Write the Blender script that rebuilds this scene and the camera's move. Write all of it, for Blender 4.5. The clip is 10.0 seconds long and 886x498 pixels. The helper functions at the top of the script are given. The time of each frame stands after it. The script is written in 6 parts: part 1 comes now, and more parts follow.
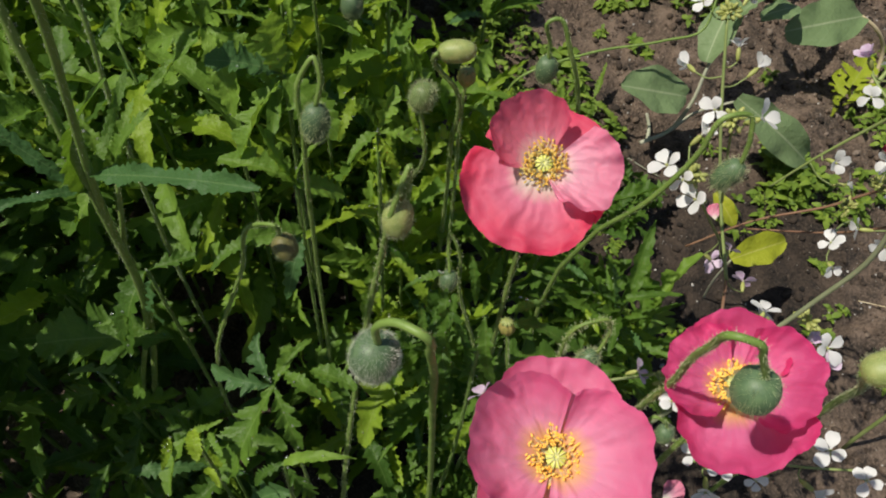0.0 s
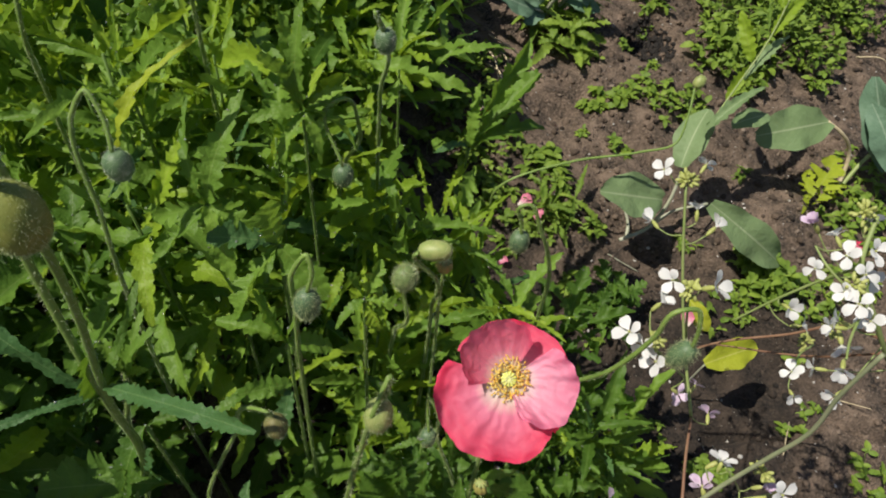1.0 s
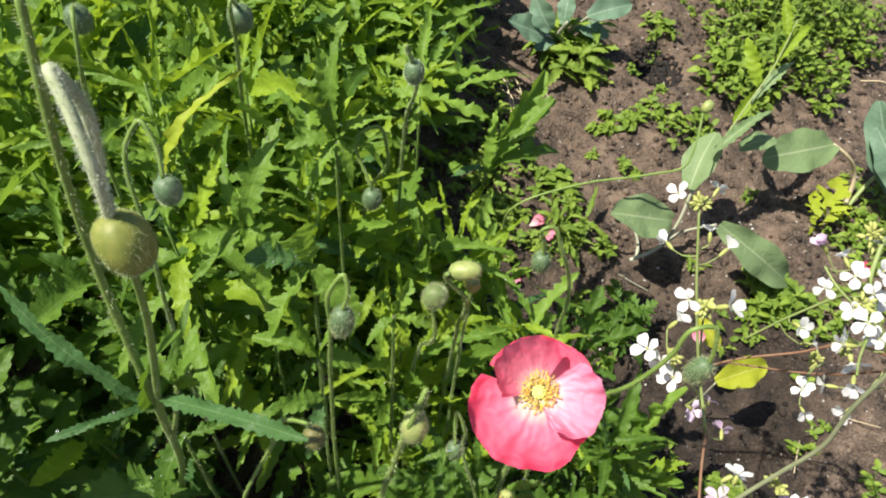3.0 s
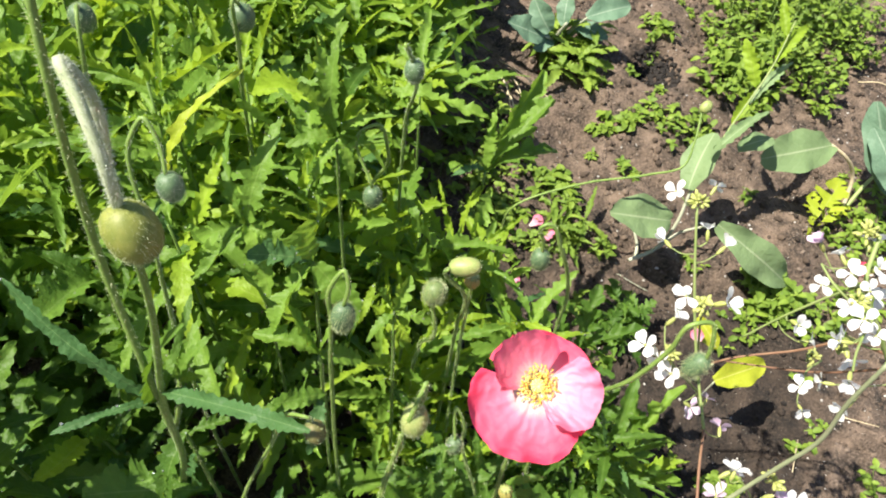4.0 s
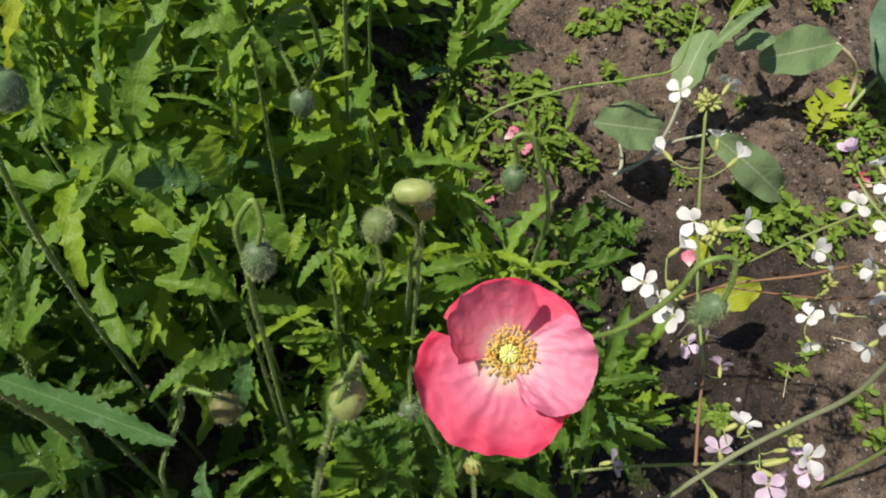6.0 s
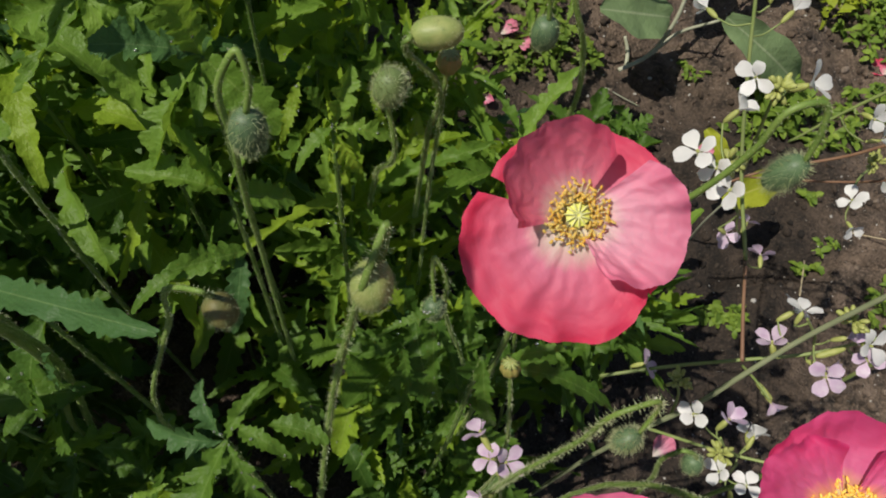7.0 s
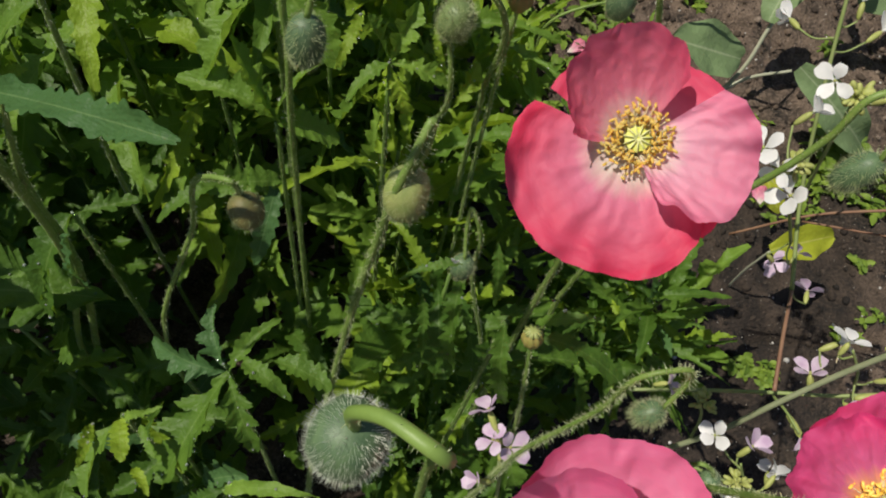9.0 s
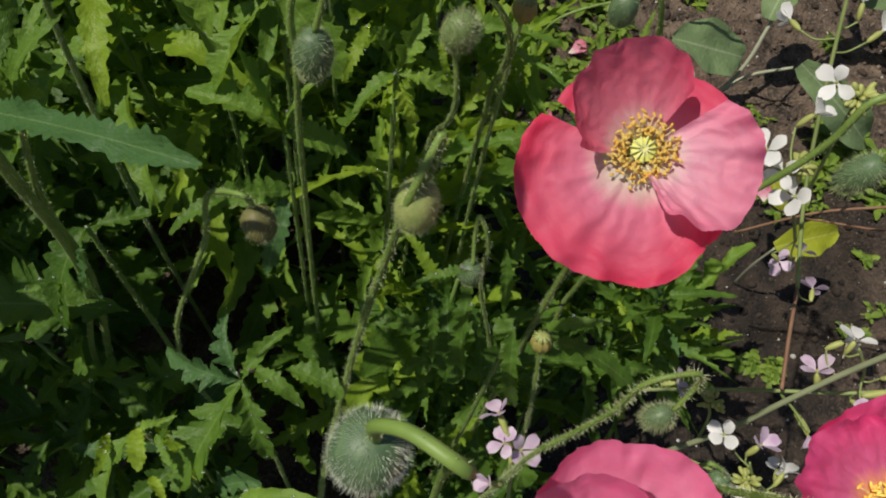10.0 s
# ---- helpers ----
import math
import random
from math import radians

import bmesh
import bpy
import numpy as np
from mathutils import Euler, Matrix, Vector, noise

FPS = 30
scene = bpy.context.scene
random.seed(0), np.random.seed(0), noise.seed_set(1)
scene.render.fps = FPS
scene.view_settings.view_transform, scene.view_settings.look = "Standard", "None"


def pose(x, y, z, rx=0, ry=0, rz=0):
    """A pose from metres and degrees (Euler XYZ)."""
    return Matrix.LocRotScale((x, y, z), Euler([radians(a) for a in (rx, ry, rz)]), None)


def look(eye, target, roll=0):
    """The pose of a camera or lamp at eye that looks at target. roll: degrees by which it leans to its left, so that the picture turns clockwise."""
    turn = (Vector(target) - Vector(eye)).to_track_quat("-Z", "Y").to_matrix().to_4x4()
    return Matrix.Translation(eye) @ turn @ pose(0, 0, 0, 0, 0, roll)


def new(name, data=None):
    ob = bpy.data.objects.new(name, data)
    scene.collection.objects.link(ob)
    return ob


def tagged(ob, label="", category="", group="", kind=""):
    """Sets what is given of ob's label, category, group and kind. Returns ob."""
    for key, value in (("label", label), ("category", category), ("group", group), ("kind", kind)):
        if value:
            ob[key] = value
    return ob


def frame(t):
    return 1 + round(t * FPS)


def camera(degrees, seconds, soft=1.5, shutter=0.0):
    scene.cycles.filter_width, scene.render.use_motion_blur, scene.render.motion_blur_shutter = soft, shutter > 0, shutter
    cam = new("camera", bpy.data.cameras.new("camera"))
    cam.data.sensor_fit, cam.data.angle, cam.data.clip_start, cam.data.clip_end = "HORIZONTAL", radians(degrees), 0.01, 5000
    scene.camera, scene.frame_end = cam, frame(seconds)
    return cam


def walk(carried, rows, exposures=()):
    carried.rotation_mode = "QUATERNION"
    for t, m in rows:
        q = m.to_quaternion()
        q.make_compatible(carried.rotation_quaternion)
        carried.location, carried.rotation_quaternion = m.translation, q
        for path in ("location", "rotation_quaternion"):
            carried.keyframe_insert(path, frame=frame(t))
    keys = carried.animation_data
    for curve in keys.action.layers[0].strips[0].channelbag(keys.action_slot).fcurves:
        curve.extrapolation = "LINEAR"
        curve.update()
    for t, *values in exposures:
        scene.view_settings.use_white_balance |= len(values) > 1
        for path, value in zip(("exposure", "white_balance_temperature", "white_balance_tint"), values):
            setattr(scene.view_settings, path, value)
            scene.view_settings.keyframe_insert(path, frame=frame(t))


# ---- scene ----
cam = camera(65.6, 10.0, soft=2.0)
PATH = [
    (0, (0.4476, 0.2073, 0.8535), (0.0702, 1.2849, -0.7890), 6.72),
    (0.2, (0.4426, 0.2268, 0.8946), (0.0650, 1.3571, -0.7121), 6.81),
    (0.5, (0.4329, 0.2451, 0.9250), (0.0481, 1.4202, -0.6462), 8.08),
    (1, (0.4305, 0.2483, 0.9361), (0.0284, 1.4256, -0.6288), 7.70),
    (1.5, (0.4261, 0.2426, 0.9400), (0.0051, 1.4277, -0.6155), 7.18),
    (2, (0.4202, 0.2364, 0.9470), (-0.0099, 1.4355, -0.5944), 7.27),
    (2.5, (0.4201, 0.2305, 0.9522), (-0.0142, 1.4376, -0.5830), 7.01),
    (4, (0.4227, 0.2218, 0.9554), (-0.0135, 1.4378, -0.5718), 7.10),
    (4.5, (0.4235, 0.2180, 0.9536), (-0.0127, 1.4330, -0.5738), 7.00),
    (5, (0.4253, 0.2192, 0.9525), (-0.0007, 1.4311, -0.5812), 7.26),
    (5.2, (0.4265, 0.2220, 0.9538), (0.0041, 1.4303, -0.5831), 7.26),
    (6.3, (0.4081, 0.3102, 0.8425), (0.1725, 1.3017, -0.8782), 10.36),
    (6.5, (0.4017, 0.3047, 0.8272), (0.1889, 1.2538, -0.9198), 10.56),
    (6.7, (0.3930, 0.2898, 0.8085), (0.1998, 1.2234, -0.9504), 11.33),
    (7, (0.3977, 0.2990, 0.8073), (0.2246, 1.2186, -0.9602), 11.02),
    (7.5, (0.3959, 0.2982, 0.7828), (0.2101, 1.2056, -0.9900), 11.66),
    (8, (0.4150, 0.3093, 0.7694), (0.1910, 1.2109, -1.0015), 12.73),
    (8.5, (0.4184, 0.2849, 0.7698), (0.1468, 1.2148, -0.9794), 14.65),
    (9, (0.4114, 0.2737, 0.7761), (0.1177, 1.2267, -0.9574), 14.57),
    (9.5, (0.4052, 0.2740, 0.7690), (0.0951, 1.2044, -0.9741), 13.59),
    (10, (0.4082, 0.2728, 0.7816), (0.1054, 1.2209, -0.9524), 13.03),
]
EXPOSURES = [(0.0, -0.05), (0.5, -0.36), (1.0, 0.14), (2.5, 0.63), (4.0, 1.22), (4.5, 0.94), (5.2, 0.78), (6.3, 0.05), (7.0, -0.2), (7.5, -0.36), (8.5, -0.05), (9.0, -0.1), (9.5, -0.3), (10.0, -0.25)]
walk(cam, [(t, look(eye, target, roll)) for t, eye, target, roll in PATH], EXPOSURES)


# ---- sky, sun ----
SUN_FROM = Vector((-0.47, -0.36, 0.98)).normalized()
world = bpy.data.worlds.new("sky")
scene.world = world
world.use_nodes = True
wn, wl = world.node_tree.nodes, world.node_tree.links
sky = wn.new("ShaderNodeTexSky")
sky.sky_type, sky.sun_disc = "NISHITA", False
sky.sun_elevation = math.asin(SUN_FROM.z)
sky.sun_rotation = math.atan2(SUN_FROM.x, SUN_FROM.y)
wl.new(sky.outputs[0], wn["Background"].inputs[0])
wn["Background"].inputs[1].default_value = 0.066
sun = new("sun", bpy.data.lights.new("sun", "SUN"))
sun.data.energy, sun.data.angle, sun.data.color = 5.0, radians(0.53), (1.0, 0.94, 0.82)
sun.matrix_world = look(SUN_FROM * 5, (0, 0, 0))

# ---- materials ----


class Nodes:
    """A small builder for node materials."""

    def __init__(self, name):
        self.mat = bpy.data.materials.new(name)
        self.mat.use_nodes = True
        self.tree = self.mat.node_tree
        self.bsdf = self.tree.nodes["Principled BSDF"]
        self.out = self.tree.nodes["Material Output"]

    def add(self, kind, **values):
        node = self.tree.nodes.new(kind)
        for key, value in values.items():
            node.inputs[key].default_value = value
        return node

    def link(self, a, b):
        self.tree.links.new(a, b)

    def noise(self, scale, detail=3.0, coord=None):
        node = self.add("ShaderNodeTexNoise", Scale=scale, Detail=detail)
        if coord is not None:
            self.link(coord, node.inputs["Vector"])
        return node.outputs["Fac"]

    def ramp(self, fac, stops):
        node = self.add("ShaderNodeValToRGB")
        ramp = node.color_ramp
        while len(ramp.elements) < len(stops):
            ramp.elements.new(0.5)
        for el, (pos, col) in zip(ramp.elements, stops):
            el.position, el.color = pos, (*col, 1.0)
        self.link(fac, node.inputs[0])
        return node.outputs[0]

    def mix(self, fac, a, b, blend="MIX"):
        node = self.tree.nodes.new("ShaderNodeMix")
        node.data_type, node.blend_type = "RGBA", blend
        for slot, value in ((0, fac), (6, a), (7, b)):
            if isinstance(value, (int, float)):
                node.inputs[slot].default_value = value
            elif isinstance(value, tuple):
                node.inputs[slot].default_value = (*value, 1.0)
            else:
                self.link(value, node.inputs[slot])
        return node.outputs[2]

    def bump(self, height, strength, distance):
        node = self.add("ShaderNodeBump", Strength=strength, Distance=distance)
        self.link(height, node.inputs["Height"])
        self.link(node.outputs[0], self.bsdf.inputs["Normal"])
        return node.outputs[0]

    def colour(self, value):
        if isinstance(value, tuple):
            self.bsdf.inputs["Base Color"].default_value = (*value, 1.0)
        else:
            self.link(value, self.bsdf.inputs["Base Color"])

    def sheer(self, value, amount, normal=None):
        """Lets light through a thin leaf or petal."""
        trans = self.add("ShaderNodeBsdfTranslucent")
        self.link(value, trans.inputs[0])
        mixer = self.add("ShaderNodeMixShader", Fac=amount)
        self.link(self.bsdf.outputs[0], mixer.inputs[1])
        self.link(trans.outputs[0], mixer.inputs[2])
        self.link(mixer.outputs[0], self.out.inputs[0])
        if normal is not None:
            self.link(normal, trans.inputs["Normal"])


def leaf_material(name, dark, light, rib, through_tint, rough=0.5, sheer=0.3, veins=14.0):
    n = Nodes(name)
    geo = n.add("ShaderNodeNewGeometry")
    info = n.add("ShaderNodeObjectInfo")
    uv = n.add("ShaderNodeUVMap")
    split = n.add("ShaderNodeSeparateXYZ")
    n.link(uv.outputs[0], split.inputs[0])
    rnd = n.add("ShaderNodeMath")
    rnd.operation = "ADD"
    n.link(info.outputs["Random"], rnd.inputs[0])
    n.link(geo.outputs["Random Per Island"], rnd.inputs[1])
    half = n.add("ShaderNodeMath")
    half.operation = "FRACT"
    n.link(rnd.outputs[0], half.inputs[0])
    blotch = n.noise(70.0, 5.0, geo.outputs["Position"])
    base = n.mix(half.outputs[0], dark, light)
    base = n.mix(n.ramp(blotch, [(0.35, (0.0, 0.0, 0.0)), (0.7, (1.0, 1.0, 1.0))]), n.mix(0.6, base, dark), base)
    # midrib and side veins run along the leaf's own coordinates
    side = n.add("ShaderNodeMath")
    side.operation = "SUBTRACT"
    n.link(split.outputs[0], side.inputs[0])
    side.inputs[1].default_value = 0.5
    away = n.add("ShaderNodeMath")
    away.operation = "ABSOLUTE"
    n.link(side.outputs[0], away.inputs[0])
    midrib = n.ramp(away.outputs[0], [(0.0, (1.0, 1.0, 1.0)), (0.035, (0.0, 0.0, 0.0))])
    slant = n.add("ShaderNodeMath")
    slant.operation = "MULTIPLY_ADD"
    n.link(away.outputs[0], slant.inputs[0])
    slant.inputs[1].default_value = -0.55
    n.link(split.outputs[1], slant.inputs[2])
    wave = n.add("ShaderNodeMath")
    wave.operation = "MULTIPLY"
    n.link(slant.outputs[0], wave.inputs[0])
    wave.inputs[1].default_value = veins
    saw = n.add("ShaderNodeMath")
    saw.operation = "PINGPONG"
    n.link(wave.outputs[0], saw.inputs[0])
    saw.inputs[1].default_value = 0.5
    vein = n.ramp(saw.outputs[0], [(0.0, (1.0, 1.0, 1.0)), (0.07, (0.0, 0.0, 0.0))])
    base = n.mix(n.mix(0.75, (0.0, 0.0, 0.0), midrib), base, rib)
    base = n.mix(n.mix(0.12, (0.0, 0.0, 0.0), vein), base, rib)
    n.colour(base)
    n.bsdf.inputs["Roughness"].default_value = rough
    n.bsdf.inputs["Specular IOR Level"].default_value = 0.24
    grain = n.noise(420.0, 2.0, geo.outputs["Position"])
    pucker = n.noise(130.0, 3.0, geo.outputs["Position"])
    height = n.mix(0.05, n.mix(0.72, grain, pucker), saw.outputs[0])
    nrm = n.bump(height, 0.6, 0.0038)
    n.sheer(n.mix(0.55, base, through_tint), sheer, nrm)
    return n.mat


def plain_material(name, a, b, scale, rough=0.6, sheer=0.0, bump=0.2, size=0.0006):
    n = Nodes(name)
    geo = n.add("ShaderNodeNewGeometry")
    info = n.add("ShaderNodeObjectInfo")
    fac = n.noise(scale, 4.0, geo.outputs["Position"])
    col = n.mix(n.ramp(fac, [(0.3, (0.0, 0.0, 0.0)), (0.7, (1.0, 1.0, 1.0))]), a, b)
    shift = n.ramp(info.outputs["Random"], [(0.0, (0.88, 0.88, 0.88)), (1.0, (1.0, 1.0, 1.0))])
    col = n.mix(1.0, col, shift, "MULTIPLY")
    n.colour(col)
    n.bsdf.inputs["Roughness"].default_value = rough
    n.bump(n.noise(scale * 6, 3.0, geo.outputs["Position"]), bump, size)
    if sheer:
        n.sheer(col, sheer)
    return n.mat


def petal_material(name, edge, middle, heart, sheer=0.5):
    """A poppy petal: pale at the claw, deep pink at the rim, with fine radial creases."""
    n = Nodes(name)
    uv = n.add("ShaderNodeUVMap")
    split = n.add("ShaderNodeSeparateXYZ")
    n.link(uv.outputs[0], split.inputs[0])
    stretch = n.add("ShaderNodeMapping")
    stretch.inputs["Scale"].default_value = (15.0, 1.6, 1.0)
    n.link(uv.outputs[0], stretch.inputs[0])
    streak = n.noise(1.0, 5.0, stretch.outputs[0])
    cloud = n.noise(5.0, 3.0, uv.outputs[0])
    wob = n.add("ShaderNodeMath")
    wob.operation = "MULTIPLY_ADD"
    n.link(streak, wob.inputs[0])
    wob.inputs[1].default_value = 0.14
    n.link(split.outputs[1], wob.inputs[2])
    wob2 = n.add("ShaderNodeMath")
    wob2.operation = "SUBTRACT"
    n.link(wob.outputs[0], wob2.inputs[0])
    wob2.inputs[1].default_value = 0.07
    col = n.ramp(wob2.outputs[0], [(0.26, heart), (0.46, middle), (0.68, tuple(0.5 * (p + q) for p, q in zip(middle, edge))), (0.92, edge)])
    col = n.mix(n.ramp(cloud, [(0.4, (0.0, 0.0, 0.0)), (0.72, (0.35, 0.35, 0.35))]), col, middle)
    n.colour(col)
    n.bsdf.inputs["Roughness"].default_value = 0.55
    n.bsdf.inputs["Specular IOR Level"].default_value = 0.3
    crinkle = n.noise(17.0, 4.0, uv.outputs[0])
    nrm = n.bump(n.mix(0.5, n.mix(0.5, streak, cloud), crinkle), 0.35, 0.0018)
    n.sheer(col, sheer, nrm)
    return n.mat


def shade_and_damp(n, pos, big):
    """Ragged dark patch beside the poppies: their shade and some damp put into colour."""
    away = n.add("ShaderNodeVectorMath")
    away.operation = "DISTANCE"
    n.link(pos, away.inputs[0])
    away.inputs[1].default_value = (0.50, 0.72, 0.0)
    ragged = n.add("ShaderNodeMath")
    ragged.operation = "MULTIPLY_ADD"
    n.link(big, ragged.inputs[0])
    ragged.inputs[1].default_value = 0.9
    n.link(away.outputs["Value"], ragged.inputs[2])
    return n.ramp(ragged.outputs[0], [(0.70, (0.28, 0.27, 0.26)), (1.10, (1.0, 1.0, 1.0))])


def soil_material():
    n = Nodes("garden_soil")
    geo = n.add("ShaderNodeNewGeometry")
    pos = geo.outputs["Position"]
    big = n.noise(3.2, 4.0, pos)
    mid = n.noise(28.0, 6.0, pos)
    fine = n.noise(230.0, 6.0, pos)
    grain = n.noise(620.0, 3.0, pos)
    col = n.ramp(mid, [(0.34, (0.020, 0.015, 0.011)), (0.52, (0.118, 0.083, 0.059)), (0.75, (0.250, 0.181, 0.134))])
    darker = shade_and_damp(n, pos, big)
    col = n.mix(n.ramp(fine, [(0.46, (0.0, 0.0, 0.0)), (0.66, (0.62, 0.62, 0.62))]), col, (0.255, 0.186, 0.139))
    col = n.mix(1.0, col, darker, "MULTIPLY")
    col = n.mix(n.ramp(grain, [(0.3, (0.5, 0.5, 0.5)), (0.5, (0.0, 0.0, 0.0))]), col, (0.018, 0.013, 0.009))
    cells = n.add("ShaderNodeTexVoronoi", Scale=210.0)
    n.link(pos, cells.inputs["Vector"])
    fleck = n.ramp(cells.outputs["Distance"], [(0.12, (1.0, 1.0, 1.0)), (0.2, (0.0, 0.0, 0.0))])
    pick = n.ramp(n.noise(110.0, 2.0, pos), [(0.60, (0.0, 0.0, 0.0)), (0.66, (1.0, 1.0, 1.0))])
    col = n.mix(n.mix(1.0, fleck, pick, "MULTIPLY"), col, (0.45, 0.40, 0.33))
    n.colour(col)
    n.bsdf.inputs["Roughness"].default_value = 0.92
    n.bump(n.mix(0.45, fine, n.mix(0.4, mid, grain)), 1.0, 0.012)
    return n.mat


def clod_material():
    """Loose crumbs, each of its own tone from damp and dark to dry and pale."""
    n = Nodes("soil_crumbs")
    geo = n.add("ShaderNodeNewGeometry")
    tone = n.ramp(geo.outputs["Random Per Island"], [(0.0, (0.030, 0.021, 0.015)), (0.45, (0.102, 0.070, 0.049)), (0.85, (0.178, 0.127, 0.092)), (1.0, (0.27, 0.211, 0.166))])
    speck = n.ramp(n.noise(300.0, 4.0, geo.outputs["Position"]), [(0.35, (0.6, 0.6, 0.6)), (0.65, (1.0, 1.0, 1.0))])
    # the crumbs take the same darkening, shade and damp together
    tone = n.mix(1.0, tone, shade_and_damp(n, geo.outputs["Position"], n.noise(3.2, 4.0, geo.outputs["Position"])), "MULTIPLY")
    n.colour(n.mix(1.0, tone, speck, "MULTIPLY"))
    n.bsdf.inputs["Roughness"].default_value = 0.9
    n.bump(n.noise(500.0, 4.0, geo.outputs["Position"]), 0.8, 0.003)
    return n.mat


SOIL = soil_material()
CLOD = clod_material()
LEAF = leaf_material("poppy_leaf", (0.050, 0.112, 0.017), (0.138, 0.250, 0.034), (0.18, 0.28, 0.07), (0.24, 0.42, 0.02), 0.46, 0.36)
LEAF_BLUE = leaf_material("glaucous_poppy_leaf", (0.056, 0.132, 0.040), (0.092, 0.182, 0.056), (0.17, 0.27, 0.10), (0.18, 0.32, 0.04), 0.48, 0.3)
# yellow-green of young leaves, also used to put sunlight into a plant's colour
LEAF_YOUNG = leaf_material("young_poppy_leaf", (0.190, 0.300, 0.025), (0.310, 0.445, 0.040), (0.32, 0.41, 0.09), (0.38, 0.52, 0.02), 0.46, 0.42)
# lighter copy of the leaf: sun on the far bed put into its colour
LEAF_MID = leaf_material("sunlit_poppy_leaf", (0.112, 0.212, 0.030), (0.240, 0.385, 0.055), (0.24, 0.35, 0.08), (0.32, 0.49, 0.04), 0.46, 0.40)
LEAF_YELLOWING = leaf_material("yellowing_poppy_leaf", (0.30, 0.38, 0.03), (0.40, 0.47, 0.04), (0.42, 0.48, 0.12), (0.45, 0.52, 0.03), 0.46, 0.4)
LEAF_RADISH = leaf_material("radish_leaf", (0.160, 0.240, 0.105), (0.205, 0.285, 0.135), (0.40, 0.46, 0.28), (0.25, 0.35, 0.08), 0.55, 0.2, 9.0)
LEAF_YELLOW = leaf_material("yellowed_leaf", (0.34, 0.38, 0.03), (0.44, 0.46, 0.04), (0.55, 0.55, 0.15), (0.6, 0.6, 0.05), 0.5, 0.3, 9.0)
LEAF_CABBAGE = leaf_material("cabbage_leaf", (0.11, 0.19, 0.12), (0.15, 0.24, 0.16), (0.32, 0.40, 0.3), (0.15, 0.25, 0.08), 0.5, 0.12, 8.0)
LEAF_WEED = leaf_material("weed_leaf", (0.12, 0.20, 0.03), (0.27, 0.37, 0.05), (0.16, 0.26, 0.06), (0.25, 0.38, 0.04), 0.5, 0.3, 8.0)
# darker copy of the stem: shade among the leaves is put into its colour
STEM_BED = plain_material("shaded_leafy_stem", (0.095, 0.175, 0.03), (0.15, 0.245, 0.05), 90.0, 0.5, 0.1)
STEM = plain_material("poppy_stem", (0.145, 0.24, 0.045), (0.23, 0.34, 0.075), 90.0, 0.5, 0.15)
HAIR = plain_material("plant_hairs", (0.60, 0.68, 0.36), (0.74, 0.78, 0.52), 200.0, 0.5, 0.5, 0.0)
HAIR_WHITE = plain_material("silvery_plant_hairs", (0.76, 0.80, 0.66), (0.86, 0.88, 0.78), 200.0, 0.5, 0.5, 0.0)
BUD = plain_material("poppy_bud", (0.07, 0.125, 0.06), (0.12, 0.19, 0.085), 300.0, 0.5, 0.0)
BUD_MID = plain_material("mid_green_poppy_bud", (0.13, 0.19, 0.06), (0.20, 0.26, 0.10), 260.0, 0.5, 0.0)
BUD_OLIVE = plain_material("olive_poppy_bud", (0.17, 0.205, 0.035), (0.25, 0.265, 0.055), 260.0, 0.55, 0.1)
BUD_PALE = plain_material("pale_poppy_bud", (0.22, 0.28, 0.08), (0.33, 0.36, 0.12), 200.0, 0.5, 0.0)
BUD_SEED = plain_material("seed_capsule", (0.26, 0.25, 0.06), (0.36, 0.30, 0.09), 260.0, 0.55, 0.1)
BUD_BROWN = plain_material("withered_bud", (0.11, 0.13, 0.04), (0.17, 0.145, 0.045), 220.0, 0.6, 0.0)
PETAL = petal_material("coral_pink_petal", (0.88, 0.055, 0.140), (0.92, 0.25, 0.40), (0.93, 0.82, 0.72))
PETAL_MID = petal_material("dusky_pink_petal", (0.94, 0.14, 0.26), (0.95, 0.34, 0.45), (0.94, 0.84, 0.76), 0.62)
PETAL_PALE = petal_material("pale_pink_petal", (0.91, 0.26, 0.42), (0.94, 0.49, 0.63), (0.94, 0.86, 0.78))
PETAL_ROSE = petal_material("rose_pink_petal", (0.87, 0.15, 0.34), (0.93, 0.38, 0.57), (0.93, 0.58, 0.22))
PETAL_DEEP = petal_material("deep_rose_petal", (0.78, 0.06, 0.23), (0.85, 0.20, 0.42), (0.93, 0.55, 0.20))
PISTIL_RAY = plain_material("pistil_rays", (0.62, 0.64, 0.22), (0.72, 0.72, 0.34), 400.0, 0.5)
PISTIL = plain_material("poppy_pistil", (0.52, 0.55, 0.08), (0.64, 0.64, 0.15), 400.0, 0.5)
ANTHER = plain_material("yellow_anthers", (0.97, 0.66, 0.10), (0.97, 0.84, 0.30), 300.0, 0.6, 0.5)
ANTHER_ORANGE = plain_material("orange_anthers", (0.90, 0.48, 0.05), (0.93, 0.66, 0.14), 300.0, 0.6)
FILAMENT = plain_material("stamen_filaments", (0.88, 0.74, 0.40), (0.90, 0.82, 0.58), 200.0, 0.6, 0.3)
WHITE = plain_material("radish_petal", (0.82, 0.82, 0.80), (0.88, 0.87, 0.87), 120.0, 0.5, 0.35)
LILAC = plain_material("lilac_radish_petal", (0.64, 0.44, 0.65), (0.82, 0.69, 0.82), 160.0, 0.5, 0.35)
CALYX = plain_material("radish_calyx", (0.36, 0.40, 0.10), (0.46, 0.48, 0.16), 200.0, 0.5, 0.15)
RSTEM = plain_material("radish_stem", (0.20, 0.27, 0.075), (0.28, 0.33, 0.12), 60.0, 0.55)
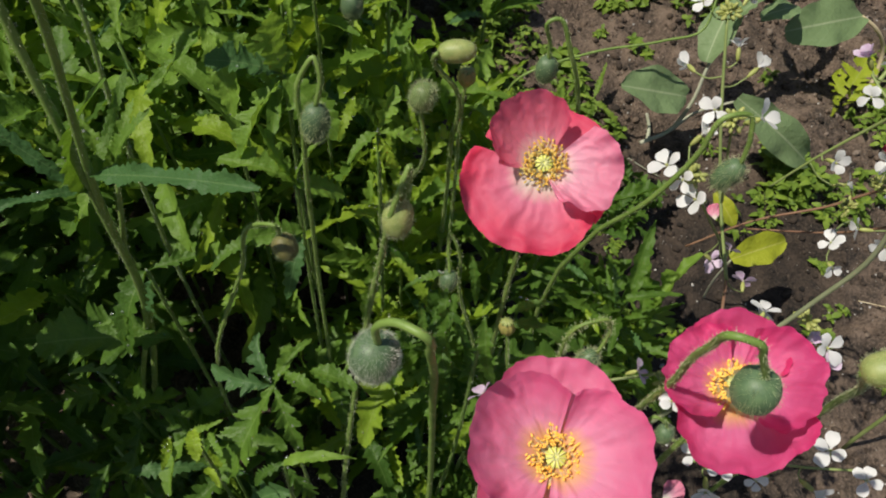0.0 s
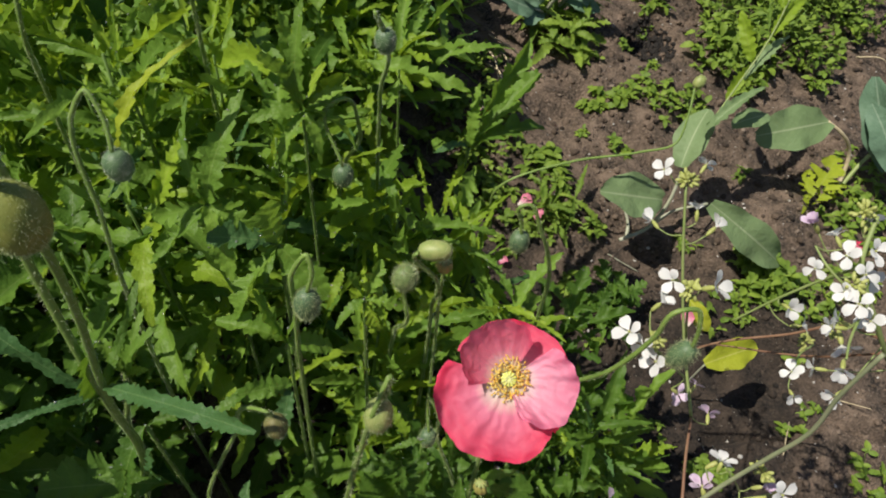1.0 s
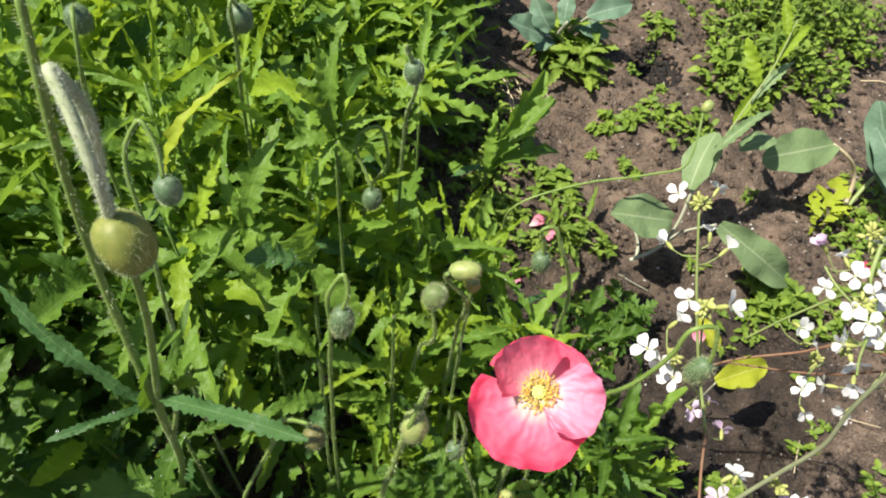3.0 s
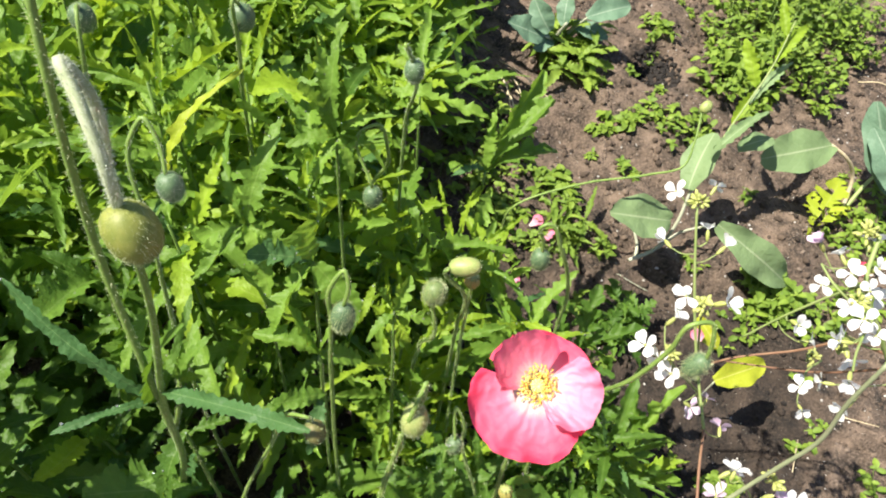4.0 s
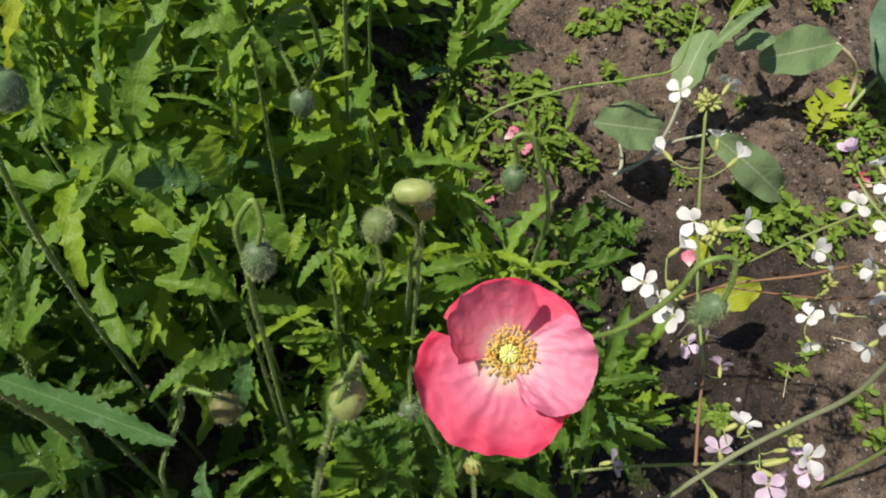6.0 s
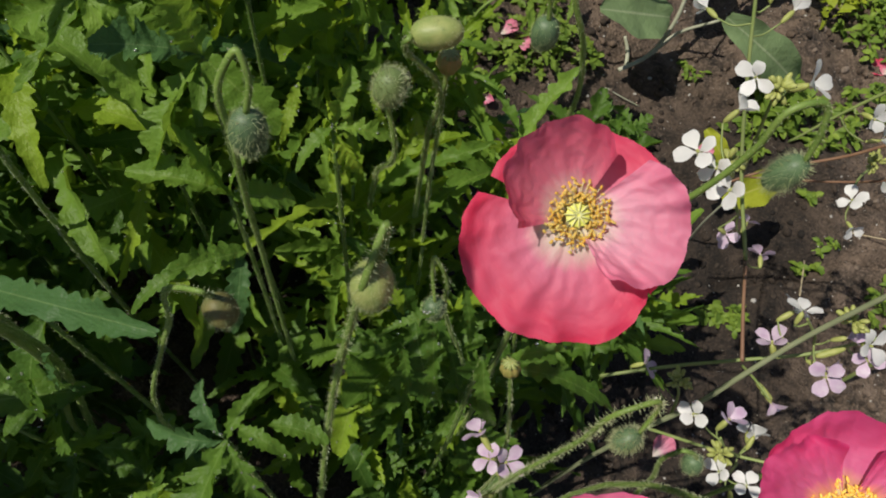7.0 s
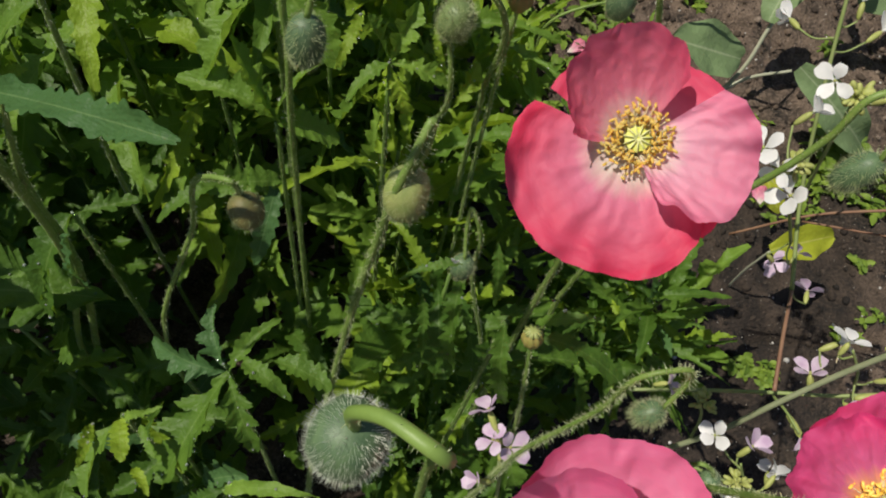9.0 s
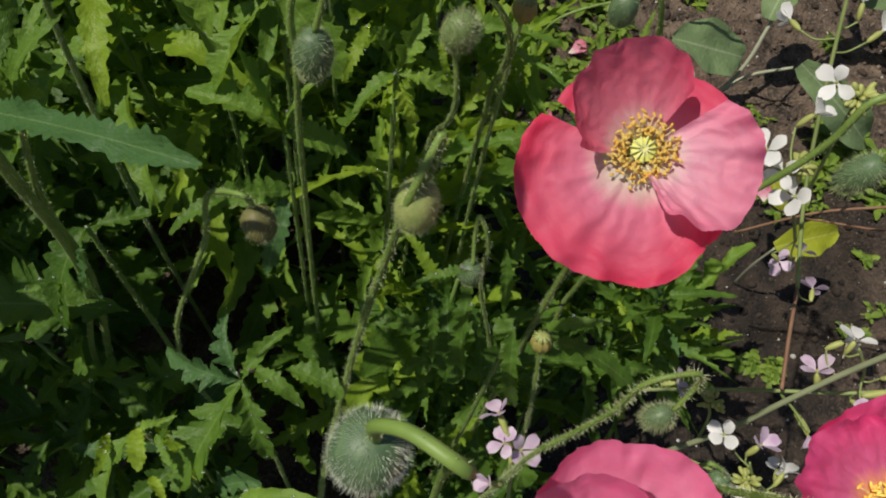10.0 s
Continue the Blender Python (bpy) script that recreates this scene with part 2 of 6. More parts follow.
RSTEM_GREY = plain_material("grey_green_radish_stem", (0.20, 0.23, 0.12), (0.27, 0.29, 0.17), 60.0, 0.6)
RSTEM_RED = plain_material("reddish_radish_stem", (0.19, 0.09, 0.055), (0.27, 0.155, 0.09), 60.0, 0.55)
STALK = plain_material("pale_leaf_stalk", (0.34, 0.36, 0.24), (0.44, 0.44, 0.34), 70.0, 0.6)
STRAW = plain_material("dry_straw", (0.46, 0.37, 0.22), (0.60, 0.51, 0.34), 120.0, 0.7)
PEBBLE = plain_material("pale_pebble", (0.34, 0.32, 0.29), (0.55, 0.53, 0.50), 150.0, 0.7)
NEAR_BLACK = plain_material("near_black_soil", (0.008, 0.006, 0.005), (0.024, 0.018, 0.014), 90.0, 0.8, 0.0, 1.0, 0.003)
WOOLLY = plain_material("woolly_stem", (0.36, 0.42, 0.22), (0.52, 0.56, 0.38), 300.0, 0.7, 0.2)


def water_material():
    n = Nodes("dew_water")
    n.colour((0.95, 0.98, 0.95))
    for key, value in (("Roughness", 0.12), ("Transmission Weight", 0.85), ("IOR", 1.33), ("Specular IOR Level", 0.9)):
        n.bsdf.inputs[key].default_value = value
    return n.mat


DEW = water_material()

# ---- building blocks ----


def mesh_of(name, verts, faces, mat, uvs=None, smooth=True):
    me = bpy.data.meshes.new(name)
    me.from_pydata([tuple(v) for v in verts], [], faces)
    if uvs is not None:
        layer = me.uv_layers.new(name="UVMap")
        index = np.zeros(len(me.loops), dtype=np.int32)
        me.loops.foreach_get("vertex_index", index)
        layer.data.foreach_set("uv", np.asarray(uvs, dtype=np.float32)[index].ravel())
    if smooth:
        me.polygons.foreach_set("use_smooth", np.ones(len(me.polygons), dtype=bool))
    me.materials.append(mat)
    me.update()
    return me


def part(name, me, parent, label="", m=None):
    ob = new(name, me)
    ob.parent = parent
    if m is not None:
        ob.matrix_basis = m
    if name in ("hairs", "foliage", "stamen_ring", "anther_ring", "bud_tuft"):
        tagged(ob, kind="stuff")
    return tagged(ob, label)


def thing(name, base, label, category, group="", kind=""):
    ob = new(name)
    ob.empty_display_size = 0.02
    ob.location = base
    return tagged(ob, label, category, group, kind)


def curve_points(pts, steps=6):
    """A smooth line through the given points, which may lie at uneven distances."""
    p = [Vector(q) for q in pts]
    h = [max((b - a).length, 1e-6) for a, b in zip(p, p[1:])]
    v = [(p[1] - p[0]) / h[0]]
    for k in range(1, len(p) - 1):
        v.append(((p[k] - p[k - 1]) / h[k - 1] * h[k] + (p[k + 1] - p[k]) / h[k] * h[k - 1]) / (h[k - 1] + h[k]))
    v.append((p[-1] - p[-2]) / h[-1])
    out = []
    for k in range(len(p) - 1):
        for i in range(steps):
            u = i / steps
            a, b = v[k] * h[k], v[k + 1] * h[k]
            out.append(p[k] * (1 + 2 * u) * (1 - u) ** 2 + a * u * (1 - u) ** 2 + p[k + 1] * u * u * (3 - 2 * u) + b * u * u * (u - 1))
    out.append(p[-1])
    return out


def frames_along(line):
    out, ref = [], Vector((0.31, 0.87, 0.2)).normalized()
    for i, q in enumerate(line):
        d = (line[min(i + 1, len(line) - 1)] - line[max(i - 1, 0)]).normalized()
        x = (ref - d * ref.dot(d)).normalized()
        ref = x
        out.append((q, d, x, d.cross(x)))
    return out


def tube_data(line, r0, r1, sides=7):
    verts, faces, n = [], [], len(line)
    for i, (q, d, x, y) in enumerate(frames_along(line)):
        r = r0 + (r1 - r0) * i / (n - 1)
        for k in range(sides):
            a = 2 * math.pi * k / sides
            verts.append(q + (x * math.cos(a) + y * math.sin(a)) * r)
    for i in range(n - 1):
        for k in range(sides):
            a, b = i * sides + k, i * sides + (k + 1) % sides
            faces.append((a, b, b + sides, a + sides))
    faces.append(tuple(range(sides))[::-1])
    faces.append(tuple((n - 1) * sides + k for k in range(sides)))
    return verts, faces


def tube(name, pts, r0, r1, mat, steps=6, sides=7):
    line = curve_points(pts, steps)
    return mesh_of(name, *tube_data(line, r0, r1, sides), mat), line


def hair_mesh(name, roots, mat, width=0.00012):
    """Fine tapered hairs; roots are pairs of a place and the way out with its length."""
    verts, faces = [], []
    for q, d in roots:
        side = d.orthogonal().normalized() * width
        other = d.normalized().cross(side)
        i = len(verts)
        verts += [q + side, q - 0.5 * side + 0.87 * other, q - 0.5 * side - 0.87 * other, q + d]
        faces += [(i, i + 1, i + 3), (i + 1, i + 2, i + 3), (i + 2, i, i + 3)]
    return mesh_of(name, verts, faces, mat, smooth=False)


def stem_hairs(line, radius, per_metre, length, rng):
    roots, fr = [], frames_along(line)
    for (q, d, x, y), (q2, _, _, _) in zip(fr, fr[1:]):
        for _ in range(max(1, int((q2 - q).length * per_metre))):
            a, u = rng.uniform(0, 6.283), rng.random()
            out = x * math.cos(a) + y * math.sin(a)
            roots.append((q.lerp(q2, u) + out * radius * 0.8, (out + d * rng.uniform(-0.25, 0.25)) * length * rng.uniform(0.6, 1.25)))
    return roots


def blob_data(centre, axis, length, width, rings=9, sides=12, blunt=0.0, ridge=0.0):
    """An egg along axis; blunt moves its widest place towards the end."""
    axis = axis.normalized()
    x = axis.orthogonal().normalized()
    y = axis.cross(x)
    verts, faces = [], []
    for i in range(rings + 1):
        t = i / rings
        along = -math.cos(math.pi * t) * 0.5 * length
        r = math.sin(math.pi * t) ** 0.8 * 0.5 * width * (1 + blunt * (t - 0.5)) + 0.0001
        for k in range(sides):
            a = 2 * math.pi * k / sides
            rr = r * (1 + ridge * math.cos(2 * a) ** 8)
            verts.append(centre + axis * along + (x * math.cos(a) + y * math.sin(a)) * rr)
    for i in range(rings):
        for k in range(sides):
            a, b = i * sides + k, i * sides + (k + 1) % sides
            faces.append((a, b, b + sides, a + sides))
    faces.append(tuple(range(sides))[::-1])
    faces.append(tuple(rings * sides + k for k in range(sides)))
    return verts, faces


def join(*datas):
    verts, faces = [], []
    for v, f in datas:
        k = len(verts)
        verts += v
        faces += [tuple(i + k for i in q) for q in f]
    return verts, faces


# ---- leaves ----


LEAF_GRID = {"toothed": (44, 4), "lobed": (60, 4), "broad": (40, 4), "round": (18, 6), "small": (6, 2), "serrate": (76, 4), "blade": (40, 4)}


def leaf_data(kind, seed, coarse=False):
    """A leaf of length 1 along +Y, its upper side +Z, with teeth or lobes, a folded midrib, quilted blade and wavy edges."""
    rng = random.Random(seed)
    droop, fold, twist = rng.uniform(0.0, 0.75), rng.uniform(0.05, 0.75), rng.uniform(-1.1, 1.1)
    if kind in ("serrate", "round"):
        droop, fold, twist = 0.5 * droop, 0.6 * fold, twist * (0.25 if kind == "serrate" else 1.0)
    sway = rng.uniform(-0.14, 0.14)
    if kind == "blade":
        droop, fold, twist, sway = rng.uniform(0.45, 0.75), 0.5, 0.0, rng.uniform(0.05, 0.2)
    rows, cols = LEAF_GRID[kind]
    if coarse and kind != "small":
        rows, cols = rows // 2 + 4, 2
    phase = [rng.uniform(0, 6.28) for _ in range(4)]
    uneven = [rng.uniform(0.45, 1.35) for _ in range(70)]
    quilt = 0.0 if kind in ("serrate", "round", "small") else rng.uniform(0.008, 0.018)
    verts, uvs = [], []
    for i in range(rows + 1):
        s = i / rows
        env = math.sin(math.pi * min(1, s * 0.96 + 0.02)) ** 0.75
        for j in range(cols + 1):
            u = j / cols * 2 - 1
            hand = 1 if u > 0 else -1
            rim = abs(u) > 0.9
            ss = s
            if kind == "toothed":
                half = 0.094 * env * (1.25 - 0.5 * s)
                tooth = (s * 12 + (0.3 if hand > 0 else 0.0)) % 1.0
                half *= 0.62 + 0.74 * tooth * uneven[int(s * 12) + (20 if hand > 0 else 0)] if rim else 0.9
                half = max(half, 0.012)
                ss = s + (0.03 * tooth * env if rim else 0.0)
            elif kind == "serrate":
                half = 0.047 * min(1.0, 5 * s + 0.35) * min(1.0, 6.5 * (1.01 - s)) ** 0.6
                tooth = (s * 17 + (0.3 if hand > 0 else 0.0)) % 1.0
                half *= 0.78 + 0.36 * math.sin(math.pi * tooth ** 1.6) * uneven[int(s * 17) + (20 if hand > 0 else 0)] if rim else 0.95
                half = max(half, 0.012)
            elif kind == "blade":
                half = 0.042 * min(1.0, 4 * s + 0.4) * min(1.0, 2.4 * (1.01 - s)) ** 0.8
                half *= 1 + 0.10 * math.sin(s * 40 + phase[0] * hand) if rim else 0.95
                half = max(half, 0.006)
            elif kind == "lobed":
                spot = s * 4.3 + (0.45 if hand > 0 else 0.1)
                lobe = spot % 1.0
                prof = math.sin(math.pi * lobe ** 1.5) ** 0.8 * (0.72 + 0.3 * uneven[int(spot) + (8 if hand > 0 else 0)])
                end = max(0.0, min(1.0, (s - 0.74) / 0.14))
                bite = (0.36 + 0.66 * prof) * (1 - end) + 0.85 * end
                fine = 1 + 0.15 * (((s * 21.5 + 0.3 * hand) % 1.0) - 0.5) * 2 * uneven[int(s * 21.5) + (30 if hand > 0 else 0)]
                half = 0.205 * math.sin(math.pi * min(1.0, s * 0.9 + 0.06)) ** 0.7 * min(1.0, 0.25 + 2.6 * s)
                half = max(half * bite * fine if rim else half * 0.62, 0.012)
                ss = s + (0.13 * bite * env if rim else 0.035 * env * abs(u))
            elif kind == "broad":
                half = 0.150 * math.sin(math.pi * min(1, s ** 0.85 * 0.94 + 0.03)) ** 0.75
                tooth = (s * 8 + (0.4 if hand > 0 else 0.0)) % 1.0
                half *= 0.80 + 0.34 * math.sin(math.pi * tooth ** 1.8) * uneven[int(s * 8) + (12 if hand > 0 else 0)] if rim else 0.9
                half = max(half, 0.012)
                ss = s + (0.02 * env if rim else 0.0)
            elif kind == "round":
                half = 0.36 * max(0.03, math.sin(math.pi * min(1.0, s ** 1.1 * 0.94 + 0.045))) ** 0.62
                half *= 1 + 0.05 * math.sin(s * 17 + phase[0] + hand)
            else:
                half = 0.30 * max(0.05, math.sin(math.pi * min(1.0, s ** 1.1 * 0.9 + 0.06))) ** 0.8
            x = u * half
            z = fold * abs(x) - droop * s * s + twist * x * s
            z += quilt * math.cos(2 * math.pi * (s * 6.5 - 0.5 * abs(u))) * abs(u)
            z += (0.016 if kind in ("serrate", "small") else 0.03) * math.sin(11 * s + phase[1] + 2 * u) * abs(u) + 0.012 * math.sin(23 * s + phase[2] * hand) * abs(u)
            verts.append(Vector((x + sway * s * s, ss * (1 - 0.25 * droop * s), z)))
            uvs.append((j / cols, s))
    faces = [(a, a + 1, a + cols + 2, a + cols + 1) for i in range(rows) for a in range(i * (cols + 1), i * (cols + 1) + cols)]
    return verts, faces, uvs


LEAF_COUNTS = (("toothed", 14), ("lobed", 14), ("broad", 10), ("round", 4), ("small", 4), ("serrate", 4), ("blade", 4))
LEAVES = {kind: [leaf_data(kind, 17 * k + 3) for k in range(n)] for kind, n in LEAF_COUNTS}
COARSE_LEAVES = {kind: [leaf_data(kind, 17 * k + 3, True) for k in range(n)] for kind, n in LEAF_COUNTS}
LEAF_MESHES = {}


def leaf_mesh(kind, k, mat):
    key = (kind, k % len(LEAVES[kind]), mat.name)
    if key not in LEAF_MESHES:
        v, f, uv = LEAVES[kind][key[1]]
        LEAF_MESHES[key] = mesh_of(kind + "_leaf", v, f, mat, uv)
    return LEAF_MESHES[key]


def leaf_pose(base, way, length, roll=0.0, up=(0, 0, 1), width=1.0):
    """Where a leaf sits: its foot, the way it points, its length."""
    y = Vector(way).normalized()
    z = Vector(up)
    z = z - y * z.dot(y)
    z = z.normalized() if z.length > 1e-4 else y.orthogonal().normalized()
    x = y.cross(z)
    m = Matrix.Identity(4)
    for c, axis in enumerate((x, y, z)):
        for r in range(3):
            m[r][c] = axis[r]
    return Matrix.Translation(base) @ m @ pose(0, 0, 0, 0, roll, 0) @ Matrix.Diagonal((length * width, length, length, 1))


def leaf_from_to(a, b, plant_base, kind, k, mat, parent, label="", up=(0, 0, 1), roll=0.0, width=1.0):
    a, b = Vector(a) - Vector(plant_base), Vector(b) - Vector(plant_base)
    verts = LEAVES[kind][k % len(LEAVES[kind])][0]
    tip = verts[-1 - LEAF_GRID[kind][1] // 2]
    turn = tip.rotation_difference(Vector((0, 1, 0))).to_matrix().to_4x4()
    return part("leaf", leaf_mesh(kind, k, mat), parent, label, leaf_pose(a, b - a, (b - a).length / tip.length, roll, up, width) @ turn)


# ---- ground ----

SLOPE_X, SLOPE_Y = -0.1575, 0.1721
HOLLOWS = [((0.727, 0.969), 0.055, 0.010), ((0.515, 1.057), 0.11, 0.03), ((0.700, 1.456), 0.09, 0.035), ((0.260, 1.295), 0.05, 0.03), ((0.715, 0.868), 0.045, 0.035), ((0.692, 0.960), 0.03, 0.018), ((0.398, 0.938), 0.06, 0.025)]
ROUND_HOLE = ((0.367, 1.571), 0.058, 0.055)
CREVICE = [(0.699, 0.856), (0.733, 0.875), (0.812, 0.913), (0.878, 0.977), (0.963, 0.990), (1.06, 1.03)]


def off_crevice(x, y):
    """How far a place lies from the crack that runs across the soil."""
    best = 9.0
    for (ax, ay), (bx, by) in zip(CREVICE, CREVICE[1:]):
        dx, dy = bx - ax, by - ay
        k = max(0.0, min(1.0, ((x - ax) * dx + (y - ay) * dy) / (dx * dx + dy * dy)))
        best = min(best, math.hypot(x - ax - k * dx, y - ay - k * dy))
    return best


def slope(x, y):
    """The garden rises gently away from the path and falls off to one side; further out it levels."""
    dx, dy = x - 0.5, y - 1.0
    d = math.hypot(dx, dy)
    k = 1.0 if d < 2.5 else (2.5 + 1.5 * (1 - math.exp(-(d - 2.5) / 1.5))) / d
    return SLOPE_X * dx * k + SLOPE_Y * dy * k


def ground_height(x, y):
    p = Vector((x, y, 0.0))
    h = 0.026 * noise.noise(p * 2.3) + 0.022 * noise.noise(p * 6.1) + 0.018 * noise.noise(p * 13.0) + 0.009 * abs(noise.noise(p * 31.0)) + 0.0045 * noise.noise(p * 58.0)
    for (cx, cy), r, d in HOLLOWS:
        h -= d * math.exp(-((x - cx) ** 2 + (y - cy) ** 2) / (r * r))
    (cx, cy), r, d = ROUND_HOLE
    h -= d * math.exp(-(math.hypot(x - cx, y - cy) / r) ** 5)
    if 0.6 < x < 1.15 and 0.75 < y < 1.15:
        h -= 0.022 * math.exp(-((off_crevice(x, y) + 0.006 * noise.noise(p * 40.0)) / 0.010) ** 2)
    return slope(x, y) + h * max(0.0, min(1.0, (4.0 - math.hypot(x - 0.5, y - 1.0)) / 2.5))


def axis_steps(lo, hi, step, far):
    inner = list(np.arange(lo, hi + 1e-6, step))
    out, d = [], step
    while not out or out[-1] < far:
        d *= 1.45
        out.append((out[-1] if out else 0.0) + d)
    return [lo - v for v in out[::-1]] + inner + [hi + v for v in out]


def build_ground():
    xs, ys = axis_steps(0.0, 1.35, 0.0065, 90.0), axis_steps(0.45, 2.2, 0.0065, 90.0)
    verts = [(x, y, ground_height(x, y)) for y in ys for x in xs]
    w = len(xs)
    faces = [(j * w + i, j * w + i + 1, (j + 1) * w + i + 1, (j + 1) * w + i) for j in range(len(ys) - 1) for i in range(w - 1)]
    ob = new("ground", mesh_of("ground", verts, faces, SOIL))
    tagged(ob, "dark brown crumbly garden soil with hollows and clods", "soil", kind="structure")


build_ground()


def on_ground(x, y, lift=0.0):
    return Vector((x, y, ground_height(x, y) + lift))


def below(p, dx=0.0, dy=0.0):
    """The place on the soil beneath p, a little aside."""
    return on_ground(p[0] + dx, p[1] + dy)


def edge_x(y):
    """The bed's edge towards the bare soil."""
    return float(np.interp(y, [0.1, 0.35, 0.50, 0.58, 0.66, 0.78, 0.97, 1.2, 1.5, 2.2], [0.47, 0.49, 0.45, 0.34, 0.19, 0.08, 0.02, 0.0, -0.12, -0.4]))


def lump(centre, size, rng):
    """A rough little clod."""
    verts, faces = blob_data(Vector((0, 0, 0)), Vector((rng.uniform(-1, 1), rng.uniform(-1, 1), 0.4)), size * rng.uniform(0.9, 1.5), size, 4, 6)
    off = Vector((rng.uniform(0, 50), rng.uniform(0, 50), 0))
    return [centre + v * (1 + 0.5 * noise.noise(v * (1.2 / size) + off)) for v in verts], faces


def build_clods():
    rng = random.Random(4)
    datas = []
    for _ in range(21000):
        x, y = rng.uniform(0.12, 1.2), rng.uniform(0.5, 2.1)
        if x < edge_x(y) - 0.06:
            continue
        size = 0.0016 + 0.011 * rng.random() ** 9
        datas.append(lump(on_ground(x, y, size * 0.15), size, rng))
    (cx, cy), r, _ = ROUND_HOLE
    # near-black crumbs line the round hole, deeper in tone than the other soil
    darker = []
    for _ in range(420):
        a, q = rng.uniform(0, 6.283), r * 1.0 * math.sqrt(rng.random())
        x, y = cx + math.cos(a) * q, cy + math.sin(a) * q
        darker.append(lump(on_ground(x, y, 0.003), rng.uniform(0.004, 0.010), rng))
    tagged(new("damp_crumbs", mesh_of("damp_crumbs", *join(*darker), NEAR_BLACK)), "near-black soil crumbs in a round hole", "soil crumbs", kind="stuff")
    ob = new("soil_clods", mesh_of("soil_clods", *join(*datas), CLOD))
    tagged(ob, "loose brown crumbs and clods on the soil", "soil clods", kind="stuff")
    datas = []
    for _ in range(1500):
        x, y = rng.uniform(0.15, 1.2), rng.uniform(0.55, 2.1)
        datas.append(lump(on_ground(x, y, 0.0008), 0.0009 + 0.0035 * rng.random() ** 3, rng))
    ob = new("grit", mesh_of("grit", *join(*datas), PEBBLE))
    tagged(ob, "pale grey grit scattered over dark soil", "grit", kind="stuff")


build_clods()

# ---- poppy buds and flowers ----


def bud_on_hook(plant, base, pts, centre, axis, length, width, radius, seed, bud_mat=BUD, hair_mat=HAIR, hair=0.0022, stem_hair=0.0017, hairs=620, stem_density=3000, label="nodding hairy green bud", bud_hair_mat=None, woolly_from=0.0):
    """A hairy stem through pts that ends in a nodding bud."""
    rng = random.Random(seed)
    b = Vector(base)
    c, axis = Vector(centre) - b, Vector(axis).normalized()
    foot = c - axis * length * 0.46
    line_pts = [Vector(p) - b for p in pts] + [foot]
    line = curve_points(line_pts, 7)
    split = int(len(line) * woolly_from)
    stem = part("stem", mesh_of("stem", *tube_data(line[:split + 1] if split else line, radius * 1.15, radius * 0.9, 8), STEM), plant, "slender hairy green stem")
    if split:
        stem = part("stem", mesh_of("stem", *tube_data(line[split:], radius * 1.0, radius * 0.95, 8), WOOLLY), plant, "thick stem under silvery wool")
    roots = stem_hairs(line[split:], radius, stem_density, stem_hair, rng)
    if split > 1:
        roots += stem_hairs(line[:split + 1], radius, 2400, stem_hair * 0.7, rng)
    part("hairs", hair_mesh("stem_hairs", roots, hair_mat, 0.00015 if stem_density < 9000 else 0.00009), stem)
    bud = part("bud", mesh_of("bud", *blob_data(c, axis, length, width, 12, 20, -0.15, 0.06), bud_mat), plant, label)
    x = axis.orthogonal().normalized()
    y = axis.cross(x)
    roots = []
    for _ in range(hairs):
        t, a = math.acos(rng.uniform(-0.97, 0.97)) / math.pi, rng.uniform(0, 6.283)
        out = x * math.cos(a) + y * math.sin(a)
        r = math.sin(math.pi * t) ** 0.8 * 0.5 * width
        q = c - axis * math.cos(math.pi * t) * 0.5 * length + out * r * 0.96
        roots.append((q, (out * max(0.25, math.sin(math.pi * t)) - axis * math.cos(math.pi * t) * 0.7 + axis * 0.35).normalized() * hair * rng.uniform(0.6, 1.3)))
    part("hairs", hair_mesh("bud_hairs", roots, bud_hair_mat or hair_mat, 0.00011 if hair > 0.0027 else 0.00006), bud)
    return line


def petal_data(span, radius, cup, lift, ruffle, seed):
    """A broad crumpled petal, its claw at the origin, pointing along +Y, opening to +Z."""
    rng = random.Random(seed)
    ph = [rng.uniform(0, 6.28) for _ in range(6)]
    nu, nv = 72, 28
    verts, uvs, faces = [], [], []
    for i in range(nv + 1):
        s = i / nv
        for j in range(nu + 1):
            u = j / nu * 2 - 1
            a = u * span
            edge = radius * (1 - 0.34 * abs(u) ** 2.4 + 0.03 * math.sin(4 * u + ph[0]) + 0.014 * math.sin(13 * u + ph[1]) + 0.010 * math.sin(31 * u + ph[5]) + 0.05 * noise.noise(Vector((u * 6, ph[2], ph[3]))) + 0.02 * noise.noise(Vector((u * 24, ph[4], ph[3]))))
            r = s * edge
            wave = ruffle * s * s * (math.sin(4.2 * u + ph[2]) + 0.5 * math.sin(9 * u + ph[3]) + 0.22 * math.sin(19 * u + ph[4] + 3 * s))
            crease = s * (0.0048 * noise.noise(Vector((u * 1.9 + ph[5], s * 2.3, ph[2]))) + 0.0028 * noise.noise(Vector((u * 4 + ph[0], s * 3, ph[1]))) + 0.0020 * noise.noise(Vector((u * 11 + ph[2], s * 6, ph[3]))) + 0.0011 * noise.noise(Vector((u * 26 + ph[4], s * 9, ph[5]))))
            z = lift * s + cup * s * s + wave * radius + crease
            shrink = 1 - 0.35 * (cup * s * s / max(radius, 1e-6)) ** 2
            verts.append(Vector((math.sin(a) * r * shrink, math.cos(a) * r * shrink, z)))
            uvs.append((j / nu, s))
    for i in range(nv):
        for j in range(nu):
            a = i * (nu + 1) + j
            faces.append((a, a + 1, a + nu + 2, a + nu + 1))
    return verts, faces, uvs


